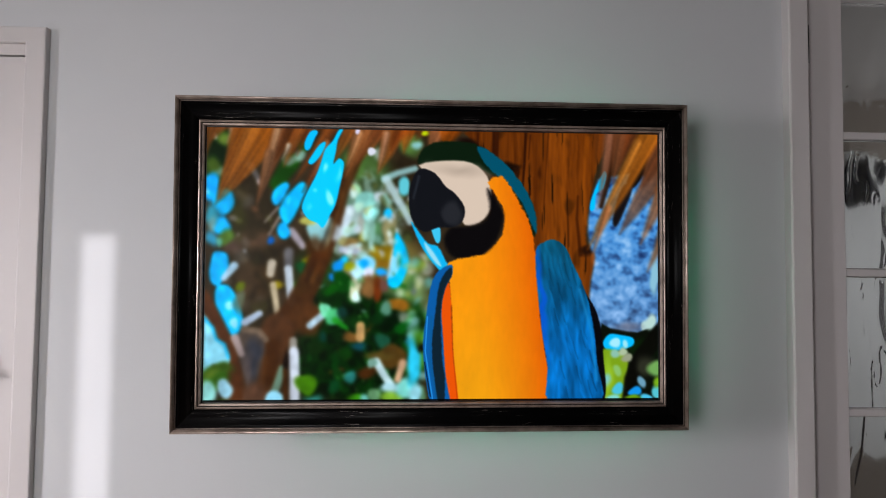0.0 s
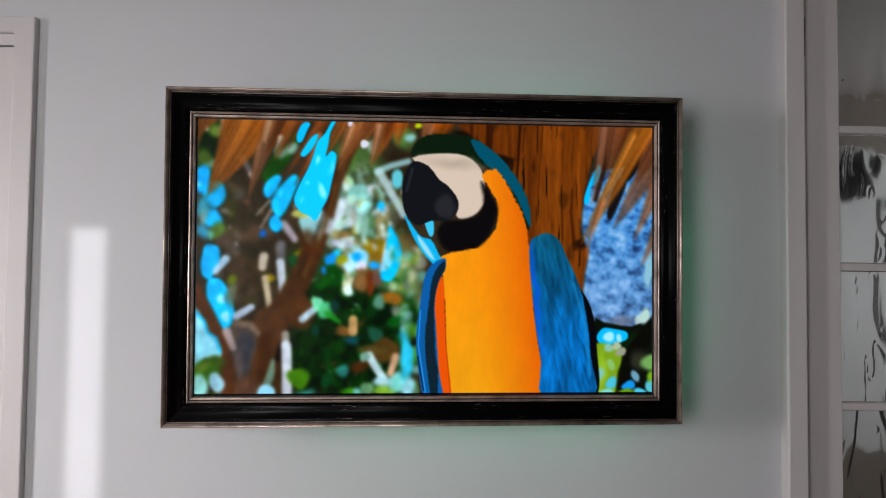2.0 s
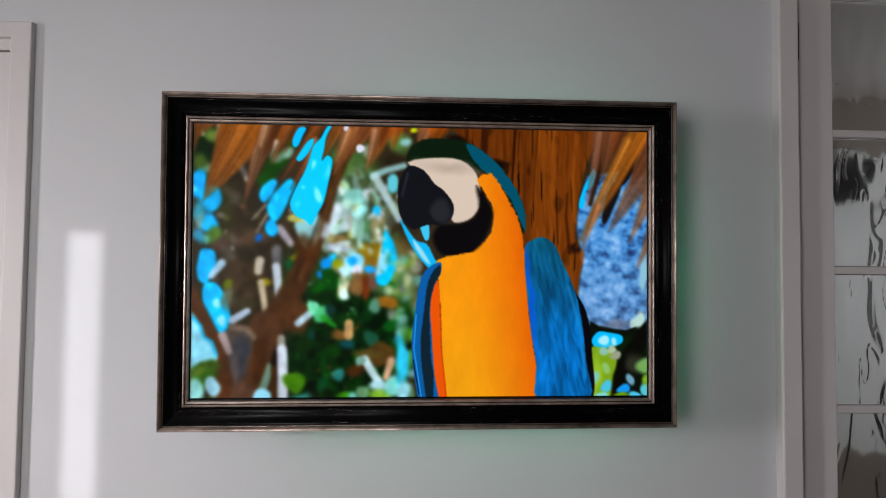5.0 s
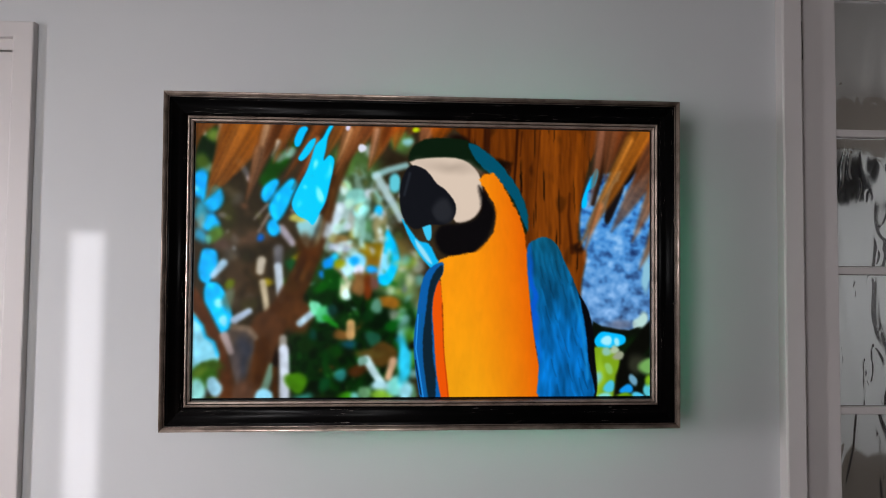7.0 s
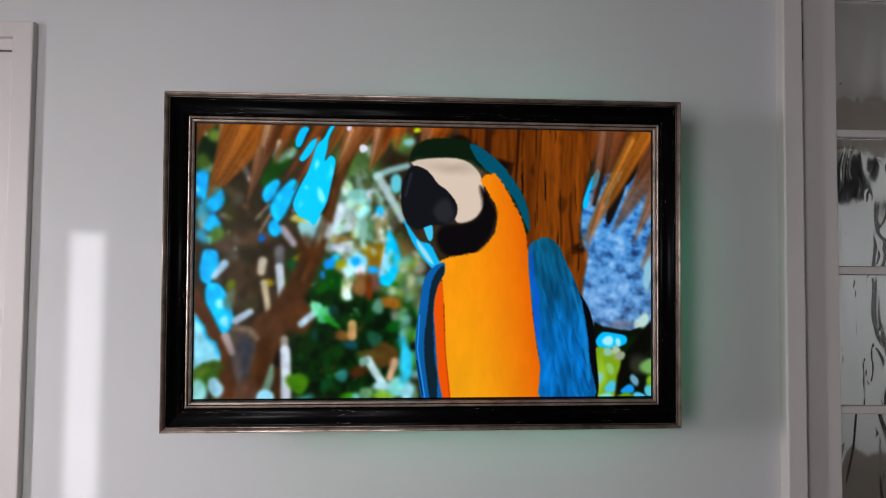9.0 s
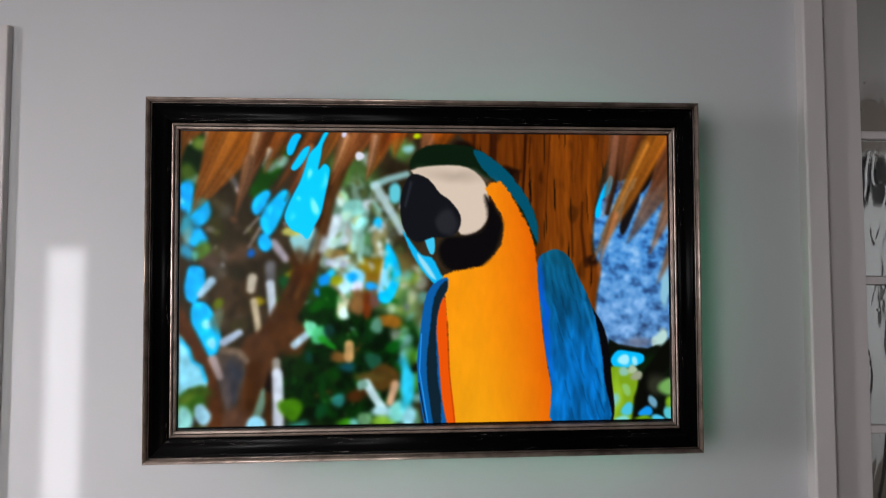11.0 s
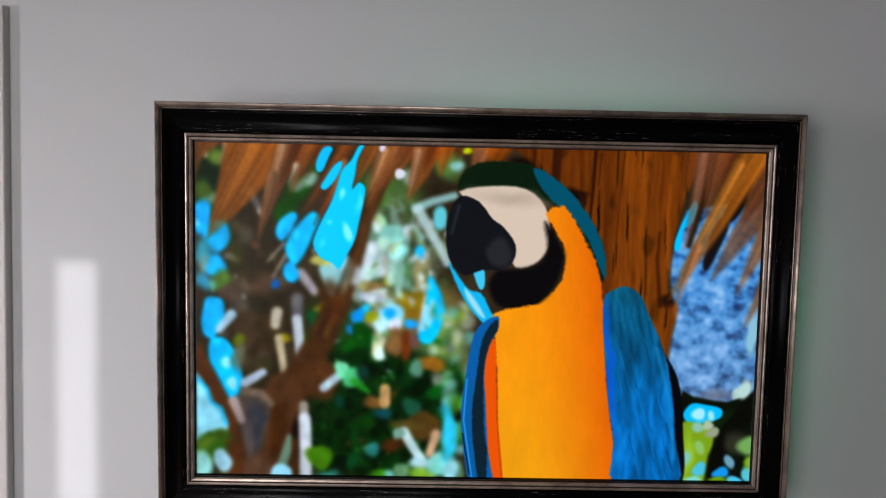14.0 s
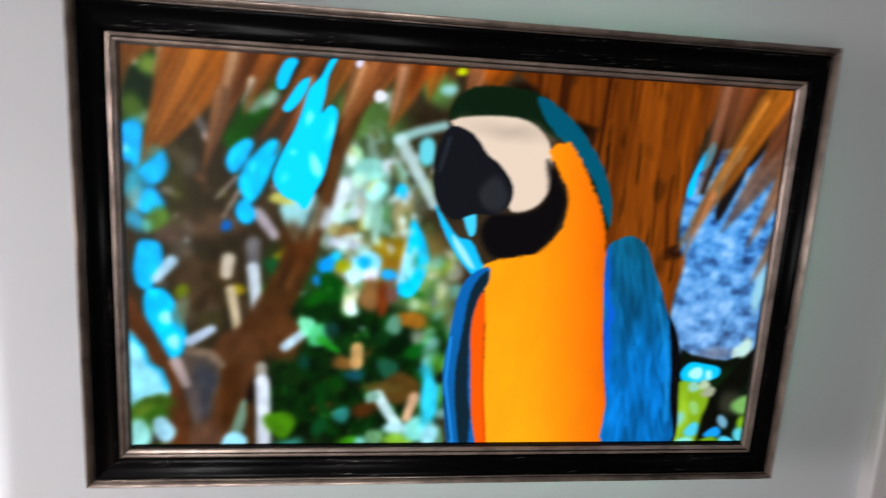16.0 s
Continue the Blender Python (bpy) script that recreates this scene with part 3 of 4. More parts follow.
blob(67.7, 66.3, 8.13, 6.5, 0, (6, 60, 12), 3.25)
clutter(55.0, 78.0, 24.0, 20.0, 6.0, 1.7, 0.7, 151, [(2, 10, 2), (4, 24, 4), (8, 52, 8), (3, 16, 3), (16, 66, 16)])
clutter(54.0, 33.0, 15.0, 18.0, 6.0, 1.5, 0.6, 121, [(44, 50, 28), (76, 92, 66), (170, 196, 190), (110, 108, 70), (190, 204, 206)])
# dark trunk and its stains
stroke([(16.6, 9.3), (16.0, 30.4), (16.4, 46.6), (17.1, 67.8)], 18.21, 16.26, (50, 40, 24), 3.58, 0.95)
blob(11.6, 30.4, 2.28, 7.48, 0, (54, 52, 20), 1.95, 0.8)
blob(18.9, 39.3, 7.15, 2.93, 0, (96, 70, 54), 2.6, 0.8)
blob(14.7, 53.1, 4.55, 6.5, 0, (86, 64, 44), 2.93, 0.8)
blob(9.1, 41.7, 2.6, 2.28, 0, (110, 84, 76), 1.95, 0.7)
blob(17.3, 28.0, 1.14, 1.46, 0, (104, 72, 50), 0.98)
blob(19.6, 53.1, 2.28, 6.5, 0, (72, 50, 28), 1.95, 0.8)
blob(13.3, 15.8, 3.25, 3.9, 0, (40, 28, 12), 2.28, 0.7)
stroke([(14.7, 12.9), (18.7, 19.1)], 2.28, 1.95, (98, 90, 88), 0.98, 0.95)
blob(18.5, 19.4, 0.98, 0.98, 0, (172, 152, 150), 0.65)
scatter(46, (6.0, 12.0), (40.0, 66.0), 1.0, 2.6, 0.4, 1.4, [(110, 92, 78), (30, 24, 14), (76, 74, 40), (84, 62, 44), (36, 34, 18), (120, 112, 108)])
scatter(30, (44.0, 16.0), (72.0, 46.0), 0.8, 1.9, 0.6, 0.9, [(214, 224, 226), (176, 210, 204), (60, 72, 40), (120, 118, 60), (196, 196, 204), (40, 44, 24)])
scatter(40, (36.0, 56.0), (74.0, 94.0), 0.8, 2.2, 0.5, 1.1, [(2, 14, 2), (10, 70, 12), (4, 30, 6), (24, 96, 24), (60, 52, 18), (2, 10, 2)])
# greens and lights under the thatch
stroke([(29.3, 11.8), (24.2, 19.4)], 5.85, 4.88, (16, 70, 4), 1.63, 0.95)
blob(33.2, 6.5, 1.95, 2.93, 0, (18, 78, 12), 1.3)
blob(31.8, 9.9, 2.6, 1.95, 0, (150, 186, 166), 1.14)
blob(28.3, 11.0, 1.95, 1.63, 0, (110, 130, 110), 1.3)
blob(2.8, 3.8, 0.81, 0.98, 0, (196, 198, 190), 0.65)
stroke([(10.0, 4.8), (9.3, 7.7)], 1.63, 1.3, (160, 176, 168), 0.98, 0.95)
blob(4.7, 15.0, 2.93, 1.95, 0, (104, 134, 112), 1.46)
blob(2.0, 12.8, 2.93, 2.28, 0, (70, 90, 30), 1.46)
blob(59.7, 8.7, 2.28, 2.28, 0, (150, 160, 146), 1.3)
blob(71.4, 5.0, 3.58, 4.23, 0, (92, 120, 62), 1.95)
blob(73.7, 5.3, 1.46, 1.46, 0, (146, 190, 188), 0.98)
blob(51.6, 12.7, 3.58, 4.88, 0, (86, 120, 60), 2.28)
# soft discs of light in the middle
blob(51.5, 21.6, 2.11, 2.93, 0, (171, 213, 171), 0.89)
blob(55.1, 25.0, 3.58, 3.25, 0, (154, 211, 200), 0.89)
blob(59.0, 24.4, 1.63, 2.28, 0, (224, 233, 237), 0.89)
blob(48.6, 25.3, 2.28, 2.93, 0, (120, 150, 130), 0.89)
blob(45.0, 31.6, 1.95, 1.63, 0, (224, 217, 228), 0.89)
blob(52.8, 28.1, 1.95, 1.95, 0, (189, 222, 202), 0.89)
blob(53.1, 33.8, 2.93, 3.58, 0, (165, 167, 158), 0.89)
blob(57.5, 30.2, 2.28, 2.44, 0, (173, 244, 237), 0.89)
blob(59.6, 36.2, 1.63, 4.23, 0, (90, 130, 88), 0.89)
blob(63.7, 33.8, 2.6, 6.83, 0, (150, 140, 102), 0.89)
blob(54.7, 38.3, 2.28, 1.46, 0, (194, 182, 56), 0.89)
blob(49.5, 39.9, 3.25, 1.95, 0, (150, 122, 74), 0.89)
blob(53.1, 42.0, 4.23, 1.46, 0, (211, 200, 189), 0.89)
blob(61.2, 44.3, 4.55, 3.58, 0, (140, 112, 20), 0.89)
blob(59.6, 47.1, 4.23, 1.63, 0, (150, 110, 30), 0.89)
blob(55.3, 48.0, 3.25, 3.58, 0, (154, 220, 248), 0.89)
blob(54.8, 47.6, 1.46, 1.63, 0, (18, 160, 232), 0.89)
blob(52.2, 50.8, 1.95, 2.6, 0, (189, 222, 233), 0.89)
blob(56.5, 50.8, 1.95, 1.95, 0, (228, 226, 244), 0.89)
blob(61.0, 50.5, 1.95, 2.11, 0, (38, 166, 238), 0.89)
blob(49.8, 48.4, 2.11, 1.63, 0, (152, 152, 20), 0.89)
blob(47.9, 45.9, 1.79, 1.46, 0, (40, 190, 228), 0.89)
blob(45.7, 48.3, 2.11, 2.76, 0, (14, 150, 228), 0.89)
blob(43.3, 52.6, 1.63, 1.3, 0, (18, 130, 212), 0.89)
blob(46.8, 54.0, 3.25, 3.9, 0, (6, 66, 10), 0.89)
blob(43.2, 56.5, 1.95, 1.63, 0, (10, 80, 10), 0.89)
blob(51.4, 56.2, 2.28, 3.58, 0, (209, 206, 173), 0.89)
blob(52.2, 58.1, 1.63, 1.95, 0, (222, 244, 237), 0.89)
blob(56.3, 55.2, 2.28, 3.58, 0, (134, 96, 58), 0.89)
blob(59.5, 56.5, 1.95, 3.9, 0, (120, 56, 20), 0.89)
blob(62.2, 54.6, 1.95, 2.93, 0, (124, 84, 74), 0.89)
blob(67.7, 55.7, 2.28, 2.28, 0, (4, 80, 6), 0.89)
blob(71.3, 55.7, 2.28, 2.6, 0, (112, 122, 112), 0.89)
blob(66.9, 61.4, 4.23, 1.95, 0, (150, 100, 32), 0.89)
blob(62.9, 63.0, 2.28, 2.93, 0, (90, 132, 112), 0.89)
stroke([(49.6, 28.6), (47.7, 36.2)], 3.9, 3.9, (206, 214, 222), 0.81, 0.95)
stroke([(51.7, 30.2), (50.5, 34.6)], 2.6, 2.6, (172, 192, 188), 0.98, 0.8)
stroke([(56.7, 33.8), (56.7, 38.6)], 4.23, 3.9, (152, 192, 178), 0.98, 0.85)
stroke([(46.9, 42.3), (52.3, 43.2)], 2.44, 2.28, (182, 188, 204), 0.98, 0.9)
shape([(65.8, 36.2), (68.1, 38.7), (69.7, 42.2), (70.5, 46.8), (69.0, 51.7), (66.9, 55.4), (64.1, 55.4), (63.0, 53.3), (64.0, 48.4), (65.1, 43.5)], (8, 194, 250), 0.65, 0.0)
shape([(64.8, 44.3), (66.9, 46.0), (67.4, 48.4), (65.7, 51.3), (63.8, 52.0), (63.6, 48.4)], (150, 222, 245), 0.81, 0.0)
stroke([(64.8, 42.2), (63.1, 52.3)], 0.81, 0.65, (206, 206, 216), 0.65, 0.8)
blob(62.9, 29.7, 1.79, 1.95, 0, (24, 182, 236), 0.81)
shape([(35.2, 33.7), (43.4, 30.2), (45.0, 33.4), (43.6, 40.2), (41.0, 43.8), (37.8, 42.8), (36.0, 38.2)], (164, 210, 216), 1.46, 0.0)
blob(35.4, 32.4, 2.6, 1.46, 0, (196, 188, 104), 0.81)
stroke([(29.5, 36.1), (33.5, 41.2)], 2.76, 2.44, (182, 168, 178), 1.14, 0.9)
blob(41.7, 38.9, 1.3, 1.63, 0, (90, 200, 220), 0.98, 0.7)
blob(36.4, 45.9, 2.28, 1.79, 0, (164, 170, 20), 0.98)
blob(33.5, 48.6, 2.11, 2.11, 0, (18, 80, 40), 1.14)
blob(36.4, 51.6, 2.44, 2.28, 0, (40, 112, 82), 1.46)
blob(32.6, 56.1, 2.76, 2.93, 0, (30, 92, 10), 1.3)
blob(33.8, 59.4, 2.28, 1.14, 0, (164, 114, 62), 0.65)
scatter(44, (45.0, 20.0), (71.0, 46.0), 0.9, 1.9, 0.7, 0.8, [(228, 238, 240), (190, 226, 220), (206, 206, 216), (150, 190, 176), (96, 104, 60), (176, 170, 120)])
scatter(30, (66.0, 44.0), (79.0, 66.0), 0.9, 2.4, 0.6, 1.4, [(176, 190, 130), (150, 160, 60), (120, 190, 190), (60, 110, 40), (206, 206, 190)])
scatter(26, (70.0, 66.0), (79.0, 94.0), 0.9, 2.4, 0.6, 1.4, [(70, 200, 226), (130, 200, 150), (60, 130, 50), (170, 220, 226), (90, 150, 40)])
scatter(30, (2.0, 16.0), (44.0, 64.0), 0.5, 1.3, 0.55, 0.7, [(150, 140, 140), (40, 30, 18), (110, 108, 60), (96, 78, 60), (190, 190, 200)])
scatter(34, (36.0, 50.0), (70.0, 92.0), 0.5, 1.2, 0.5, 0.6, [(60, 130, 60), (2, 14, 2), (120, 160, 90), (30, 100, 70), (120, 70, 30), (160, 200, 190)])
# open sky between leaves
shape([(32.5, 18.9), (34.3, 19.3), (34.8, 21.0), (33.1, 24.8), (31.5, 28.8), (29.7, 32.1), (28.0, 33.7), (26.3, 32.4), (25.1, 29.6), (26.0, 26.4), (28.1, 23.1), (30.1, 21.0)], (6, 194, 252), 0.65, 0.0)
shape([(27.5, 18.9), (28.6, 20.4), (27.1, 23.6), (25.2, 26.5), (23.5, 27.0), (22.4, 24.9), (23.2, 22.0), (25.2, 19.9)], (14, 186, 252), 0.65, 0.0)
blob(26.6, 36.1, 1.95, 2.11, 0, (10, 180, 246), 0.65)
blob(22.1, 39.8, 1.46, 1.63, 0, (10, 92, 172), 0.65)
stroke([(24.8, 27.8), (20.2, 33.0)], 0.81, 0.65, (154, 138, 134), 0.49, 0.95)
stroke([(25.3, 31.1), (21.8, 37.2)], 0.98, 0.81, (152, 132, 122), 0.49, 0.95)
blob(1.7, 20.9, 2.76, 5.2, 0, (10, 166, 238), 0.98)
blob(0.7, 22.6, 0.98, 1.14, 0, (124, 212, 242), 0.65)
blob(6.3, 26.1, 3.58, 4.07, 0, (10, 180, 240), 0.98)
blob(5.6, 33.6, 2.93, 3.25, 0, (16, 176, 240), 0.98)
blob(2.3, 30.4, 2.28, 3.25, 0, (60, 152, 172), 1.46)
blob(2.1, 38.5, 1.63, 2.93, 0, (60, 150, 182), 1.3)
blob(6.8, 38.5, 2.28, 2.93, 0, (92, 122, 50), 1.3)
blob(4.5, 39.8, 1.3, 1.95, 0, (104, 172, 152), 0.81)
blob(2.6, 33.3, 1.3, 2.28, 0, (150, 170, 160), 0.98, 0.6)
shape([(3.2, 43.3), (7.1, 43.8), (8.1, 46.6), (7.4, 50.7), (4.8, 55.1), (2.3, 54.1), (1.4, 50.6), (2.0, 46.6)], (8, 180, 244), 0.65, 0.0)
stroke([(10.0, 48.2), (6.4, 52.5)], 2.93, 2.28, (176, 202, 222), 0.65, 0.95)
shape([(4.1, 55.4), (7.7, 54.9), (10.0, 57.2), (11.7, 61.3), (13.2, 66.1), (12.3, 70.4), (10.5, 72.7), (7.6, 70.7), (5.2, 66.1), (3.6, 60.4)], (4, 192, 252), 0.65, 0.0)
blob(8.1, 62.4, 1.63, 1.95, 0, (150, 230, 250), 0.65)
blob(10.2, 68.6, 1.63, 2.11, 0, (160, 232, 250), 0.65)
blob(11.6, 54.7, 1.95, 1.95, 0, (102, 112, 20), 0.98)
blob(11.6, 60.6, 2.11, 4.23, 0, (112, 120, 100), 1.46, 0.8)
# pale twigs
stroke([(22.9, 47.3), (22.4, 50.9)], 3.25, 2.76, (194, 178, 162), 0.81, 0.95)
blob(25.0, 54.0, 2.44, 1.63, 0, (152, 132, 20), 0.98)
stroke([(23.4, 54.8), (24.3, 59.7), (25.1, 66.2)], 2.44, 2.11, (192, 172, 146), 0.81, 0.95)
stroke([(28.6, 43.4), (28.6, 48.3)], 3.58, 2.93, (122, 118, 124), 1.46, 0.8)
stroke([(28.6, 49.3), (29.1, 54.8), (29.8, 60.7)], 2.93, 2.76, (202, 206, 216), 0.65, 0.95)
stroke([(13.8, 67.8), (18.9, 64.7)], 2.76, 2.28, (188, 198, 218), 0.65, 0.95)
blob(25.4, 68.3, 1.79, 1.95, 0, (206, 212, 236), 0.57)
# the near bough and the forked trunk
stroke([(56.2, 1.1), (51.6, 11.1), (47.0, 20.8), (44.0, 32.1), (40.4, 43.5), (35.9, 54.0), (31.0, 63.7), (23.6, 74.3)], 3.25, 9.76, (74, 42, 18), 1.3, 0.95)
shape([(35.2, 33.7), (42.4, 30.8), (44.0, 33.7), (42.7, 39.6), (40.4, 43.1), (37.8, 42.5), (36.0, 38.2)], (160, 206, 210), 1.46, 0.0)
blob(35.4, 32.4, 2.6, 1.46, 0, (196, 188, 104), 0.81)
blob(45.0, 36.2, 1.63, 3.25, 0, (190, 196, 204), 0.98, 0.8)
stroke([(50.3, 14.3), (45.0, 30.5), (40.9, 43.1), (36.4, 53.2)], 1.3, 2.28, (104, 66, 32), 1.3, 0.7)
stroke([(45.0, 27.2), (40.4, 40.2), (35.1, 53.2)], 0.98, 1.63, (44, 24, 10), 0.98, 0.6)
blob(38.4, 43.4, 3.9, 5.85, 0, (80, 42, 14), 1.95, 0.8)
blob(35.0, 66.2, 5.53, 5.85, 0, (86, 52, 26), 1.95)
stroke([(25.2, 70.2), (20.2, 82.5), (17.2, 98.0)], 11.38, 15.61, (84, 52, 30), 1.63, 0.95)
stroke([(23.6, 75.9), (22.7, 87.4)], 4.88, 3.9, (70, 38, 12), 1.63, 0.8)
shape([(9.9, 73.3), (14.4, 70.1), (20.6, 72.0), (20.3, 79.2), (18.3, 87.4), (15.9, 92.2), (13.7, 85.7), (11.8, 79.2)], (84, 70, 62), 1.63, 0.0)
blob(17.3, 80.0, 2.44, 7.15, 0, (58, 58, 66), 1.46)
blob(15.3, 83.3, 1.95, 5.2, 0, (96, 82, 80), 1.46, 0.8)
stroke([(13.5, 70.1), (18.7, 70.7), (21.3, 73.7)], 2.28, 1.95, (128, 106, 90), 0.98, 0.9)
blob(16.9, 93.1, 3.9, 4.55, 0, (96, 66, 50), 1.95)
stroke([(-1.1, 58.3), (3.2, 66.1), (7.2, 74.6), (9.5, 83.3), (10.3, 98.0)], 4.88, 6.83, (88, 50, 26), 0.98, 0.97)
stroke([(0.8, 66.1), (5.9, 74.3)], 0.98, 0.98, (120, 78, 48), 0.98, 0.6)
stroke([(10.5, 73.0), (12.8, 78.5)], 2.93, 2.28, (176, 154, 152), 0.81, 0.9)
shape([(-1.2, 65.5), (2.4, 68.4), (4.0, 73.3), (6.9, 74.9), (8.8, 78.8), (8.8, 81.8), (6.5, 83.1), (3.1, 82.1), (-1.3, 86.3)], (150, 212, 230), 0.81, 0.0)
stroke([(-0.2, 66.1), (3.0, 69.4), (4.3, 73.5), (7.1, 75.3), (8.5, 79.8)], 0.98, 0.98, (26, 188, 242), 0.65, 0.9)
blob(4.2, 87.0, 4.88, 4.55, 0, (54, 92, 22), 1.3)
blob(6.5, 83.7, 3.9, 2.28, 0, (64, 92, 24), 1.3)
blob(1.6, 92.2, 2.93, 4.23, 0, (154, 208, 202), 1.3)
blob(7.4, 90.9, 2.11, 2.76, 0, (166, 206, 222), 0.65)
blob(8.1, 95.8, 2.93, 1.63, 0, (40, 82, 16), 0.98)
blob(2.9, 85.7, 2.28, 1.63, 0, (100, 120, 40), 1.14, 0.8)
stroke([(27.1, 83.8), (24.1, 92.3)], 2.93, 2.6, (122, 152, 134), 0.98, 0.9)
blob(23.4, 95.2, 3.25, 3.25, 0, (162, 216, 236), 0.65)
blob(28.4, 80.9, 1.3, 3.25, 0, (22, 10, 4), 0.98)
stroke([(27.9, 84.4), (28.3, 98.0)], 1.63, 1.63, (72, 40, 14), 0.81, 0.95)
stroke([(30.6, 74.0), (30.7, 77.9)], 2.6, 2.93, (170, 160, 152), 0.81, 0.9)
stroke([(30.9, 77.9), (31.2, 85.8), (31.3, 98.0)], 3.58, 3.58, (206, 206, 216), 0.65, 0.95)
blob(34.9, 89.0, 3.58, 3.58, 0, (72, 120, 14), 1.14)
blob(37.3, 94.6, 3.58, 1.63, 0, (62, 132, 122), 1.3)
# bright leaves of the far bush
stroke([(36.3, 68.8), (40.6, 65.2)], 2.6, 2.44, (188, 208, 222), 0.65, 0.95)
blob(41.2, 62.8, 2.28, 2.44, 0, (132, 216, 176), 0.65)
blob(44.2, 65.4, 2.76, 2.93, 0, (92, 190, 132), 1.14)
stroke([(45.1, 67.0), (49.0, 69.7)], 2.28, 1.46, (40, 150, 40), 0.98, 0.9)
blob(47.8, 63.8, 1.79, 1.79, 0, (18, 58, 50), 1.14)
blob(52.9, 76.5, 2.6, 1.3, 0, (22, 84, 96), 1.14)
blob(61.1, 74.4, 2.6, 2.6, 0, (30, 82, 62), 1.14)
blob(40.7, 71.9, 1.46, 1.63, 0, (12, 64, 52), 1.14)
blob(56.2, 84.5, 3.9, 1.95, 0, (74, 42, 14), 1.14)
blob(64.3, 79.6, 4.88, 4.23, 0, (84, 60, 24), 1.14)
blob(60.4, 79.0, 4.55, 1.3, 0, (100, 80, 36), 1.14)
blob(68.5, 69.5, 2.6, 2.28, 0, (10, 84, 20), 1.14)
blob(50.0, 86.1, 2.11, 2.28, 0, (52, 132, 126), 1.14)
blob(44.7, 90.7, 2.6, 2.28, 0, (10, 62, 30), 1.14)
blob(52.0, 94.0, 2.28, 1.63, 0, (62, 132, 20), 1.14)
blob(55.3, 94.1, 1.79, 1.46, 0, (124, 192, 182), 1.14)
blob(59.4, 92.8, 2.6, 2.28, 0, (112, 152, 112), 1.14)
blob(65.3, 93.3, 3.25, 1.95, 0, (134, 172, 60), 1.14)
blob(69.2, 90.7, 2.93, 3.25, 0, (132, 202, 192), 1.14)
blob(72.2, 81.8, 2.6, 8.13, 0, (60, 202, 232), 1.14)
blob(72.8, 92.4, 2.28, 3.25, 0, (172, 226, 236), 1.14)
blob(44.8, 80.9, 1.95, 2.93, 0, (8, 56, 12), 1.14)
blob(38.2, 76.0, 2.93, 2.6, 0, (14, 44, 8), 1.14)
blob(59.5, 66.3, 2.93, 1.95, 0, (8, 48, 14), 1.14)
blob(48.0, 78.5, 2.28, 1.63, 0, (12, 60, 10), 1.14)
blob(51.3, 72.9, 2.93, 2.11, 0, (126, 88, 44), 1.14)
stroke([(53.8, 68.9), (53.8, 73.1)], 3.09, 3.09, (216, 168, 114), 0.81, 0.95)
stroke([(59.4, 81.3), (62.0, 85.8), (64.6, 89.4)], 2.93, 2.76, (206, 224, 228), 0.65, 0.95)
blob(57.5, 81.7, 1.79, 1.79, 0, (132, 166, 152), 0.65)
blob(64.3, 90.2, 2.93, 1.46, 0, (172, 202, 208), 0.81)
stroke([(68.7, 81.8), (66.9, 87.5)], 2.76, 2.44, (208, 164, 134), 0.98, 0.95)
canvas[:] = blur(canvas, 0.42, 0.42)
canvas[:] = np.clip(canvas * (1 + (soft_noise(0.9, 1.1, 61) - 0.5) * 0.22)[..., None], 0, 255)
# hanging thatch
stroke([(-0.7, -1.1), (28.9, -1.0), (61.4, -0.9), (87.4, -0.8)], 4.23, 3.9, (84, 44, 18), 1.95, 0.9)
frond(1.2, -1.1, -0.5, 10.9, 4.23, (124, 70, 28))
frond(4.8, -1.1, 1.2, 4.8, 3.58, (140, 80, 36))
frond(9.1, -1.0, 7.1, 5.4, 2.28, (180, 140, 118))
frond(13.0, -1.0, 4.3, 24.5, 7.15, (148, 82, 28))
frond(20.1, -1.7, 3.3, 26.8, 14.31, (168, 94, 26))
frond(15.9, -0.4, 7.0, 19.3, 4.23, (186, 112, 44))
frond(26.6, -1.3, 17.3, 25.9, 5.85, (132, 78, 46))
frond(24.3, 0.6, 20.0, 16.8, 1.95, (196, 148, 112))
frond(21.7, 9.3, 17.7, 26.8, 3.25, (140, 96, 66))
frond(30.2, -1.3, 23.6, 11.0, 4.23, (96, 50, 18))
frond(33.8, -1.3, 26.5, 13.6, 4.55, (156, 88, 38))
frond(28.2, 6.1, 26.2, 10.7, 1.14, (206, 186, 168))
frond(36.7, -0.9, 31.1, 9.4, 2.6, (128, 66, 26))
frond(43.5, -1.2, 30.7, 18.3, 3.58, (146, 80, 36))
frond(39.6, 10.4, 33.3, 22.3, 2.93, (136, 76, 44))
frond(41.2, 4.9, 37.3, 15.9, 1.63, (176, 110, 66))
frond(50.0, -1.2, 43.5, 12.0, 4.55, (152, 88, 38))
frond(55.5, -0.9, 48.0, 16.9, 7.15, (172, 106, 62))
frond(52.6, 1.4, 48.7, 12.7, 1.95, (198, 140, 98))
frond(60.4, -0.9, 52.2, 11.7, 4.23, (138, 76, 40))
frond(65.3, -1.2, 59.4, 15.3, 7.15, (164, 92, 40))
frond(62.4, 1.4, 59.7, 13.7, 1.95, (190, 136, 104))
frond(67.6, -0.8, 64.0, 7.2, 3.58, (128, 62, 22))
frond(70.8, -1.2, 68.5, 7.9, 4.55, (184, 94, 30))
frond(75.4, -0.8, 72.7, 3.1, 3.25, (120, 70, 34))
frond(80.6, -1.1, 77.3, 6.6, 6.18, (184, 114, 74))
frond(85.1, -1.1, 82.2, 5.7, 7.15, (174, 86, 16))
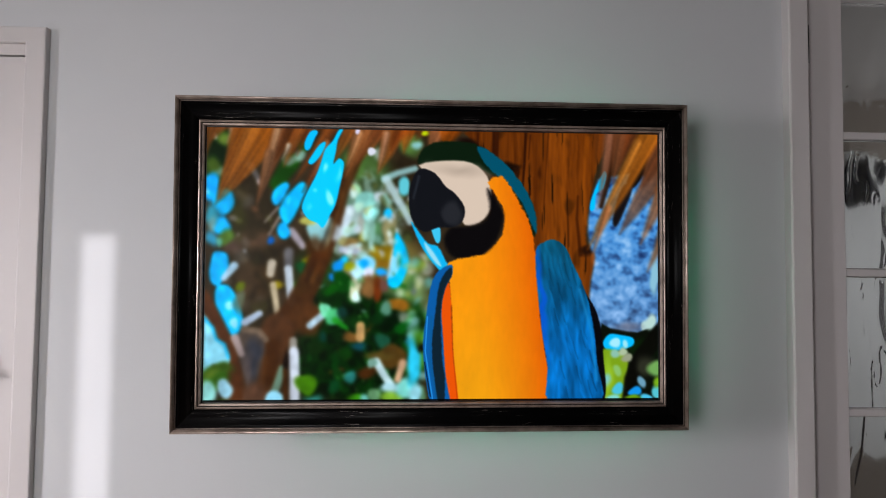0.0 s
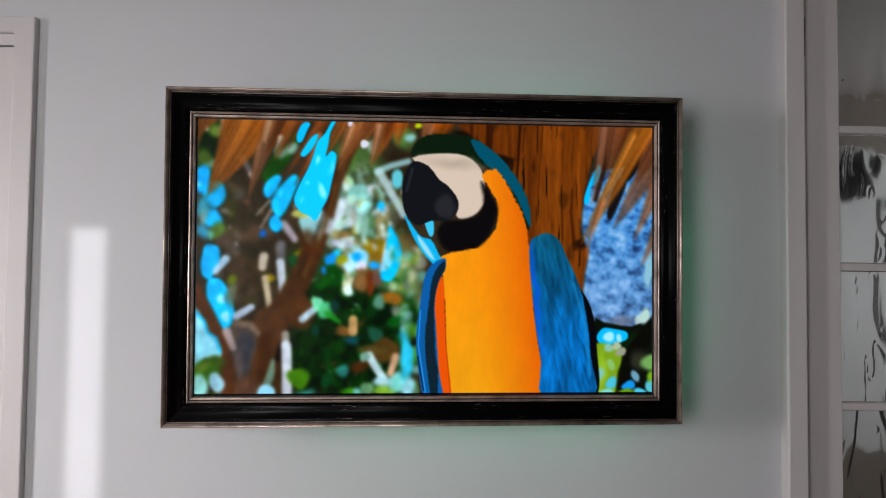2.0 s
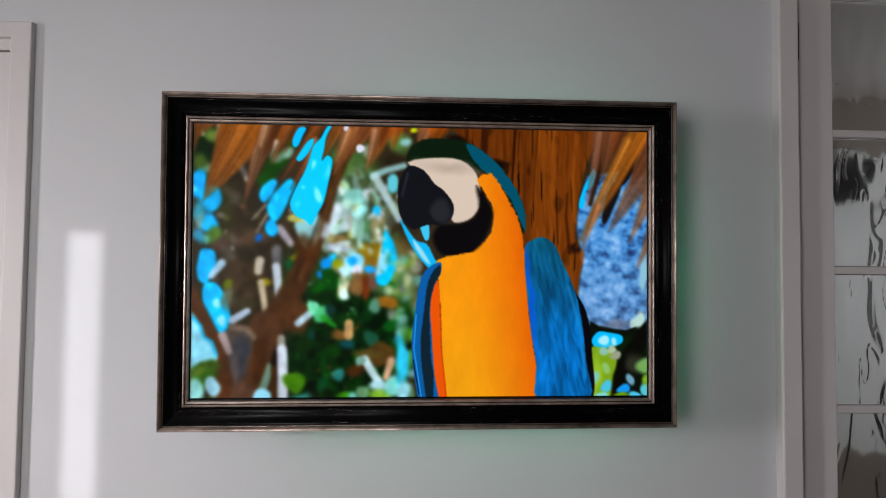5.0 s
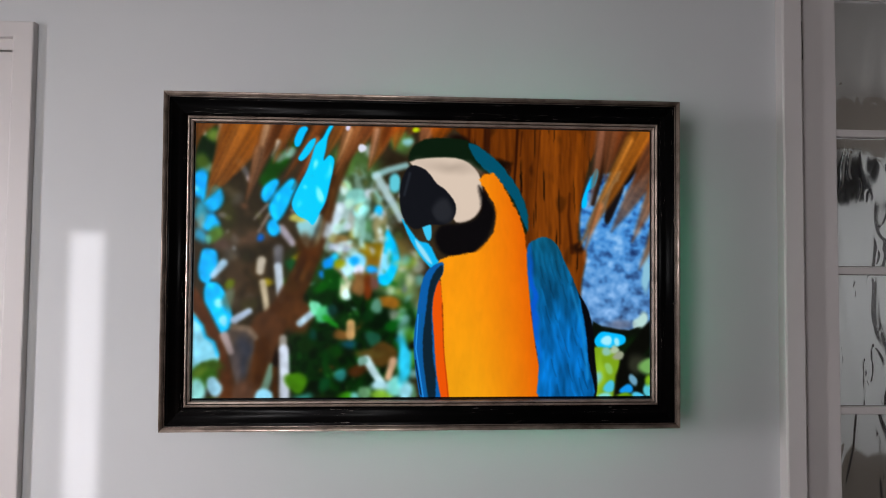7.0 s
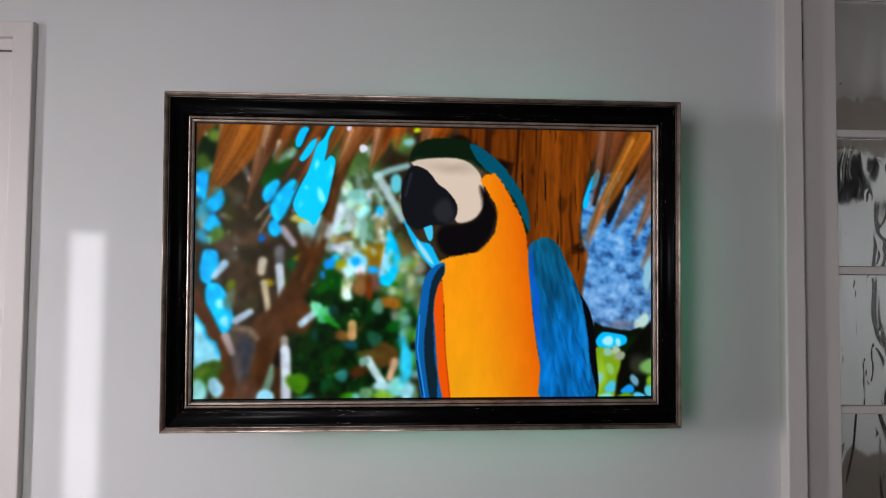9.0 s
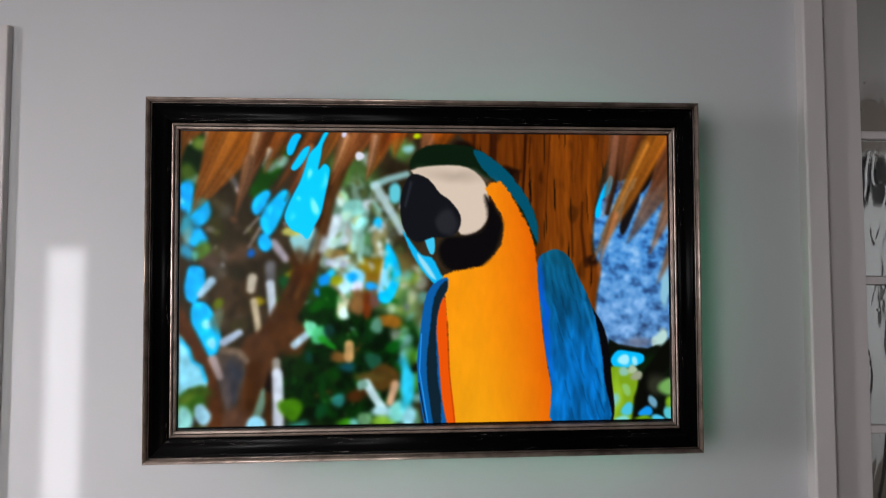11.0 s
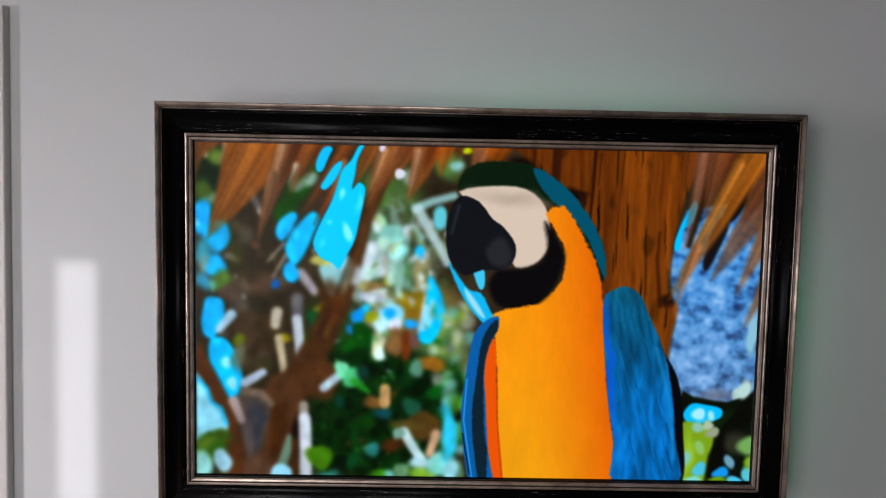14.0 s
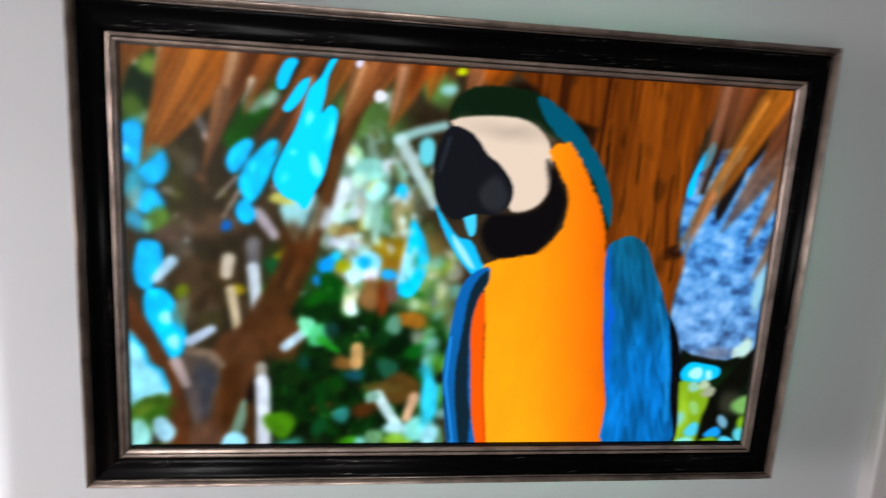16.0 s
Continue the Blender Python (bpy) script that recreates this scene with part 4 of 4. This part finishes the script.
shape([(37.3, 0.5), (35.4, 1.3), (33.7, 4.9), (33.9, 7.4), (35.5, 7.3), (37.3, 3.3), (38.3, 1.3)], (6, 188, 250), 0.65, 0.0)
shape([(40.9, 4.6), (38.8, 5.7), (36.3, 9.4), (35.0, 11.8), (36.3, 12.6), (38.6, 10.4), (40.6, 6.8)], (5, 198, 255), 0.65, 0.0)
shape([(47.3, -0.4), (45.5, 0.4), (43.5, 4.2), (40.9, 7.1), (39.6, 11.4), (37.9, 16.2), (35.9, 20.1), (33.8, 24.6), (33.0, 28.2), (35.2, 31.7), (38.5, 33.1), (40.4, 34.7), (42.7, 30.5), (44.7, 26.6), (46.0, 20.8), (47.2, 15.1), (47.4, 11.7), (45.7, 10.4), (43.8, 12.3), (44.6, 8.1), (45.3, 3.9)], (4, 200, 255), 0.65, 0.0)
blob(41.0, 13.9, 0.81, 1.46, 0, (126, 236, 255), 0.81)
blob(42.3, 24.0, 1.3, 2.76, 0, (136, 236, 255), 0.81)
blob(37.7, 22.0, 0.65, 0.81, 0, (90, 224, 255), 0.81)
blob(45.2, 15.3, 0.65, 2.11, 0, (86, 222, 255), 0.81)
blob(35.2, 27.2, 0.81, 1.3, 0, (60, 214, 255), 0.81)
blob(28.7, 25.6, 0.81, 1.63, 0, (50, 206, 255), 0.81)
blob(51.8, 0.9, 0.98, 0.98, 0, (222, 208, 228), 0.57)
blob(56.8, 8.5, 1.3, 1.3, 0, (224, 218, 228), 0.57)
blob(76.8, 1.0, 1.46, 0.81, 0, (192, 202, 20), 0.65)
# pale bent bough
stroke([(61.7, 17.3), (66.4, 15.3), (72.5, 13.6)], 2.4, 2.2, (172, 212, 214), 1.5, 0.78)
stroke([(62.5, 17.7), (65.7, 23.1), (68.8, 28.4), (70.9, 32.4)], 2.9, 2.4, (200, 218, 222), 1.5, 0.78)
blob(68.8, 20.0, 1.98, 2.78, 0, (110, 196, 206), 0.99)
# wooden post
wood([(92.9, -1.1), (139.1, -1.9), (137.5, 13.1), (135.0, 25.3), (133.8, 37.4), (135.1, 41.9), (137.3, 43.5), (136.7, 47.5), (135.3, 53.5), (134.7, 65.6), (133.9, 73.6), (113.7, 73.6), (111.6, 37.6), (105.5, 17.6), (95.4, 6.1)])
# grooves, knots and cracks of the post
stroke([(101.2, -0.4), (100.8, 12.8), (100.0, 30.7)], 2.6, 1.95, (52, 20, 6), 0.81, 0.8)
stroke([(94.8, -0.1), (94.5, 14.4)], 0.98, 0.81, (60, 24, 6), 0.65, 0.8)
stroke([(112.0, -0.4), (111.5, 11.3), (110.7, 22.6), (109.6, 34.7)], 0.98, 0.65, (48, 18, 4), 0.41, 0.9)
stroke([(113.7, 0.9), (113.0, 9.7)], 0.49, 0.33, (60, 24, 6), 0.33, 0.8)
blob(107.5, 12.2, 2.93, 1.63, 0, (22, 9, 3), 1.14, 0.95)
blob(108.8, 14.2, 1.3, 2.6, 0, (44, 20, 8), 0.81, 0.9)
blob(91.3, 6.7, 3.58, 4.23, 0, (24, 9, 4), 1.46, 0.95)
blob(117.6, 14.5, 0.65, 2.28, 0, (60, 26, 6), 0.65, 0.7)
blob(114.0, 22.3, 0.49, 0.98, 0, (66, 26, 8), 0.41, 0.8)
stroke([(120.2, -0.3), (119.2, 14.5), (118.5, 27.5)], 0.41, 0.33, (74, 32, 6), 0.33, 0.8)
stroke([(130.9, 22.7), (130.5, 30.7), (131.8, 43.7)], 0.65, 1.3, (66, 28, 6), 0.65, 0.8)
stroke([(127.0, 27.5), (127.6, 40.5)], 0.49, 0.65, (74, 34, 8), 0.49, 0.6)
stroke([(134.4, 1.6), (133.1, 17.8), (133.8, 32.4)], 1.3, 0.98, (166, 88, 18), 1.3, 0.5)
blob(112.0, 32.3, 2.28, 3.9, 0, (70, 30, 8), 1.63, 0.6)
blob(134.8, 41.5, 2.93, 1.63, 0, (40, 18, 8), 0.98, 0.95)
blob(137.0, 44.5, 1.3, 2.28, 0, (150, 84, 40), 0.81, 0.8)
# blue blossom beyond
bloom([(138.3, 16.8), (144.0, 15.5), (150.1, 14.2), (156.3, 15.3), (160.4, 14.9), (160.4, 71.6), (137.1, 71.6), (135.1, 57.6), (137.1, 44.5), (135.5, 41.5), (134.6, 31.4)])
blob(159.2, 51.4, 1.59, 5.95, 0, (150, 190, 206), 0.79)
blob(155.9, 68.8, 1.78, 1.78, 0, (190, 210, 206), 0.79)
# fronds over the blossom
shape([(160.1, -0.2), (157.5, 4.6), (152.9, 9.5), (148.7, 17.2), (151.0, 19.5), (154.6, 15.0), (156.8, 9.2), (160.4, 3.7)], (18, 11, 8), 0.98, 0.0)
shape([(146.1, 21.1), (148.7, 17.9), (150.7, 19.8), (147.8, 27.6), (144.8, 33.4), (143.5, 30.8)], (26, 20, 22), 1.3, 0.0)
stroke([(143.2, 0.4), (141.9, 16.2), (139.3, 26.2)], 2.93, 1.63, (46, 22, 8), 0.98, 0.9)
shape([(140.4, 13.6), (141.3, 14.9), (140.0, 19.8), (137.4, 22.0), (137.0, 26.9), (135.4, 27.8), (135.4, 24.9), (137.4, 19.4), (139.0, 16.2)], (6, 190, 252), 0.49, 0.0)
frond(139.0, -0.6, 137.4, 11.4, 4.23, (128, 66, 22))
frond(142.5, -0.6, 138.0, 26.9, 3.25, (160, 104, 78))
frond(147.1, -0.6, 143.5, 17.8, 5.85, (142, 82, 50))
frond(151.0, -0.6, 146.1, 11.4, 3.58, (120, 62, 30))
frond(162.0, 11.4, 146.1, 36.0, 7.48, (130, 76, 46))
frond(161.7, 5.3, 153.9, 19.5, 7.15, (118, 68, 42))
frond(162.7, 17.9, 153.6, 39.6, 4.88, (168, 100, 56))
frond(162.4, 34.1, 156.2, 49.3, 3.25, (150, 92, 50))
frond(157.8, -1.2, 134.4, 41.5, 7.48, (176, 102, 32))
frond(152.6, 3.3, 137.4, 34.0, 2.28, (196, 124, 52))
frond(141.9, 26.9, 136.1, 43.7, 1.95, (186, 120, 76))
# low dark hedge
shape([(138.7, 70.4), (142.6, 69.7), (152.4, 71.1), (163.8, 69.8), (163.8, 99.1), (138.0, 99.1)], (12, 18, 9), 0.81, 0.0)
blob(154.0, 76.3, 6.5, 3.58, 0, (14, 34, 10), 2.28)
blob(157.7, 67.3, 1.95, 2.28, 0, (192, 212, 204), 0.98)
blob(149.1, 69.0, 4.88, 1.3, 0, (110, 100, 110), 1.14, 0.6)
shape([(140.3, 76.3), (140.0, 74.3), (142.3, 71.7), (146.2, 72.0), (150.7, 73.0), (151.1, 75.3), (149.1, 76.6), (145.0, 77.6), (142.3, 78.2)], (18, 184, 240), 0.65, 0.0)
blob(143.2, 75.0, 2.11, 1.95, 0, (176, 228, 244), 0.81)
blob(148.1, 75.0, 1.46, 1.3, 0, (170, 224, 232), 0.81)
shape([(139.0, 77.6), (144.6, 77.6), (148.8, 79.9), (148.5, 87.7), (147.2, 95.8), (139.3, 96.6), (138.7, 86.0)], (132, 160, 36), 1.3, 0.0)
blob(141.0, 87.7, 1.63, 6.5, 0, (166, 196, 60), 1.46, 0.7)
blob(143.9, 78.9, 1.95, 1.46, 0, (150, 190, 170), 0.81)
blob(146.8, 77.6, 1.63, 1.46, 0, (180, 190, 160), 0.81)
blob(148.3, 80.3, 1.79, 1.95, 0, (160, 160, 136), 0.81)
blob(144.6, 85.1, 1.79, 1.63, 0, (150, 190, 120), 0.81, 0.9)
blob(140.3, 88.5, 1.46, 2.28, 0, (140, 196, 190), 0.98)
blob(145.2, 90.9, 2.11, 2.28, 0, (90, 190, 210), 0.65)
blob(143.6, 94.5, 2.28, 1.46, 0, (140, 210, 200), 0.81)
stroke([(161.8, 70.4), (154.0, 79.5), (150.1, 87.7), (148.5, 98.3)], 6.5, 4.23, (10, 10, 6), 1.14, 0.95)
blob(155.6, 83.1, 3.58, 3.25, 0, (52, 52, 40), 2.28)
blob(153.4, 88.8, 1.63, 1.79, 0, (120, 160, 180), 0.81)
blob(151.1, 92.2, 1.79, 1.95, 0, (30, 150, 220), 0.65)
blob(155.3, 93.9, 2.44, 1.63, 0, (90, 190, 220), 0.65)
blob(159.9, 91.6, 2.44, 2.28, 0, (100, 190, 200), 0.81)
blob(159.5, 84.1, 2.93, 2.93, 0, (124, 166, 96), 1.3)
blob(160.5, 88.5, 1.63, 1.3, 0, (130, 170, 40), 0.98)
blob(150.8, 94.7, 2.28, 0.81, 0, (120, 160, 30), 0.81)
canvas[:] = blur(canvas, 0.18, 0.18)
grey = canvas.mean(-1, keepdims=True)
canvas[:] = np.clip(grey + (canvas - grey) * 1.08, 0, 255)
canvas[:] = np.clip((canvas / 255) ** 1.12 * 268 * np.array((0.95, 1.0, 1.02)), 0, 255)
# plain colour fields in the middle of the picture
shape([(71.2, 32.4), (74.0, 35.9), (77.2, 39.9), (80.8, 41.0), (83.6, 46.2), (85.6, 48.6), (82.5, 50.2), (78.5, 46.2), (74.5, 40.3)], (14, 182, 244), 0.95, 0.012)
shape([(76.0, 39.5), (79.2, 43.0), (82.0, 47.8), (80.1, 47.0), (76.9, 42.7)], (150, 224, 248), 1.12, 0.000)
shape([(78.0, 33.1), (81.2, 33.5), (81.6, 38.8), (80.0, 39.5)], (60, 200, 245), 0.76, 0.000)
shape([(73.9, 12.0), (74.7, 7.6), (79.0, 4.3), (86.2, 3.8), (93.8, 4.5), (100.6, 8.4), (107.1, 14.3), (111.9, 21.1), (115.2, 27.9), (115.6, 36.0), (114.0, 36.8), (111.6, 30.4), (107.9, 22.8), (103.5, 17.2), (98.6, 14.9), (92.6, 12.1), (83.4, 11.4)], (8, 27, 11), 0.95, 0.032)
shape([(94.6, 5.3), (100.6, 8.0), (107.1, 13.9), (112.3, 21.1), (115.4, 28.3), (116.0, 36.0), (114.4, 33.6), (111.1, 26.0), (106.3, 19.6), (100.6, 14.8), (96.6, 10.5)], (0, 80, 106), 0.95, 0.032)
shape([(73.9, 12.4), (83.4, 10.6), (92.6, 11.3), (98.2, 16.1), (99.7, 22.7), (99.1, 28.5), (95.5, 32.5), (90.3, 33.4), (87.9, 28.2), (85.1, 23.0), (80.3, 17.5)], (218, 198, 180), 0.95, 0.008)
blob(88.4, 13.8, 7.14, 1.78, 10, (186, 168, 152), 2.78)
glow([(98.6, 18.1), (103.5, 16.0), (107.1, 20.4), (110.7, 26.8), (114.0, 34.0), (115.2, 41.6), (115.6, 47.6), (94.6, 48.7), (95.6, 44.7), (101.5, 39.7), (104.3, 33.7), (103.5, 26.8)])
shape([(98.3, 20.5), (102.3, 25.7), (104.1, 30.0), (102.7, 36.1), (99.6, 41.3), (94.8, 44.9), (88.4, 45.4), (84.4, 43.0), (82.8, 38.2), (85.5, 34.2), (91.5, 33.8), (96.7, 32.1), (99.3, 27.7)], (8, 6, 8), 2.26, 0.024)
shape([(74.3, 13.6), (71.2, 18.4), (70.4, 25.2), (71.6, 31.6), (75.6, 35.9), (80.8, 34.3), (85.9, 34.2), (89.5, 31.8), (90.1, 27.0), (86.7, 22.2), (83.5, 19.9), (79.5, 15.1)], (16, 18, 24), 0.68, 0.008)
blob(85.5, 28.8, 2.78, 3.97, -20, (36, 38, 44), 1.39)
stroke([(73.9, 16.4), (72.0, 24.0)], 0.99, 0.79, (50, 56, 66), 0.79, 0.5)
glow([(84.6, 46.6), (95.6, 44.1), (105.6, 42.9), (114.8, 42.8), (116.3, 53.6), (117.3, 65.6), (119.0, 77.6), (120.6, 87.6), (120.6, 96.4), (87.1, 96.2), (86.4, 83.6), (85.7, 65.7), (84.9, 53.8)])
shape([(84.9, 53.8), (85.7, 64.9), (86.4, 79.6), (88.3, 96.2), (84.7, 96.2), (83.1, 86.3), (82.6, 73.6), (81.7, 63.7), (82.9, 57.4)], (236, 84, 4), 0.76, 0.024)
stroke([(85.7, 61.7), (86.2, 77.6), (87.9, 94.5)], 0.4, 0.4, (176, 54, 2), 0.4, 0.7)
shape([(85.6, 47.4), (80.9, 49.8), (78.3, 55.0), (76.8, 64.9), (75.7, 75.6), (76.5, 85.5), (78.8, 96.2), (85.1, 96.2), (83.7, 86.3), (82.8, 73.6), (82.1, 63.3), (83.3, 55.8), (85.8, 51.0)], (8, 92, 168), 0.68, 0.016)
shape([(85.6, 48.2), (82.9, 51.0), (80.9, 56.2), (79.8, 65.7), (78.8, 75.6), (79.5, 85.5), (81.1, 96.2), (83.1, 96.2), (83.5, 87.1), (82.6, 81.6), (82.2, 73.6), (81.9, 63.7), (83.3, 55.8), (85.6, 51.4)], (12, 34, 48), 0.76, 0.024)
stroke([(78.6, 65.7), (78.3, 81.6), (80.7, 95.4)], 0.79, 0.79, (10, 90, 150), 0.4, 0.7)
stroke([(77.2, 65.7), (76.5, 77.6), (79.2, 94.6)], 0.44, 0.44, (40, 150, 236), 0.3, 0.9)
stroke([(76.3, 81.6), (78.4, 93.4)], 0.4, 0.4, (6, 14, 30), 0.3, 0.8)
shape([(130.6, 51.2), (133.9, 57.6), (137.1, 62.8), (139.2, 70.0), (140.2, 81.7), (141.0, 90.5), (140.0, 96.1), (138.0, 96.1), (135.9, 73.6), (133.1, 59.6)], (6, 6, 10), 0.76, 0.008)
quill([(115.6, 42.4), (118.4, 39.2), (122.5, 38.3), (126.5, 41.1), (129.0, 46.7), (132.2, 53.2), (134.7, 60.4), (136.7, 70.4), (137.8, 81.7), (139.2, 96.5), (120.8, 96.4), (120.0, 83.6), (118.3, 73.6), (117.1, 63.6), (116.1, 53.6)])

srgb = np.clip(canvas / 255.0, 0, 1)
lit = np.where(srgb <= 0.04045, srgb / 12.92, ((srgb + 0.055) / 1.055) ** 2.4)
# the lowest picture rows go black and the top one dim, as a thin border
lit[-3:] *= 0.02
lit[:1] *= 0.1
SW, SH, SZ = 0.929, 0.5535, 0.0035
co = np.stack(((GX / PW - 0.5) * SW, np.full(GX.shape, SZ), (0.5 - GY / PH) * SH), -1).reshape(-1, 3)
ids = np.arange((NX + 1) * (NY + 1)).reshape(NY + 1, NX + 1)
quads = np.stack((ids[:-1, :-1], ids[1:, :-1], ids[1:, 1:], ids[:-1, 1:]), -1).reshape(-1, 4)
me = bpy.data.meshes.new("screen")
me.vertices.add(len(co))
me.vertices.foreach_set("co", co.ravel())
me.loops.add(quads.size)
me.loops.foreach_set("vertex_index", quads.ravel())
me.polygons.add(len(quads))
me.polygons.foreach_set("loop_start", np.arange(0, quads.size, 4))
me.update(calc_edges=True)
layer = me.color_attributes.new("picture", "FLOAT_COLOR", "POINT")
layer.data.foreach_set("color", np.concatenate((lit.reshape(-1, 3), np.ones((len(co), 1))), 1).ravel())
me.materials.append(SCREEN)
screen = new("screen", me)
screen.parent = TV
screen["label"] = "lit screen showing a blurred garden, thatch and plain orange and blue shapes"
part("panel_edge", boxes(((-SW / 2 - 0.004, SZ + 0.002, -SH / 2 - 0.004), (SW / 2 + 0.004, SZ + 0.010, SH / 2 + 0.004))), PLASTIC, TV, "thin black panel behind the screen")
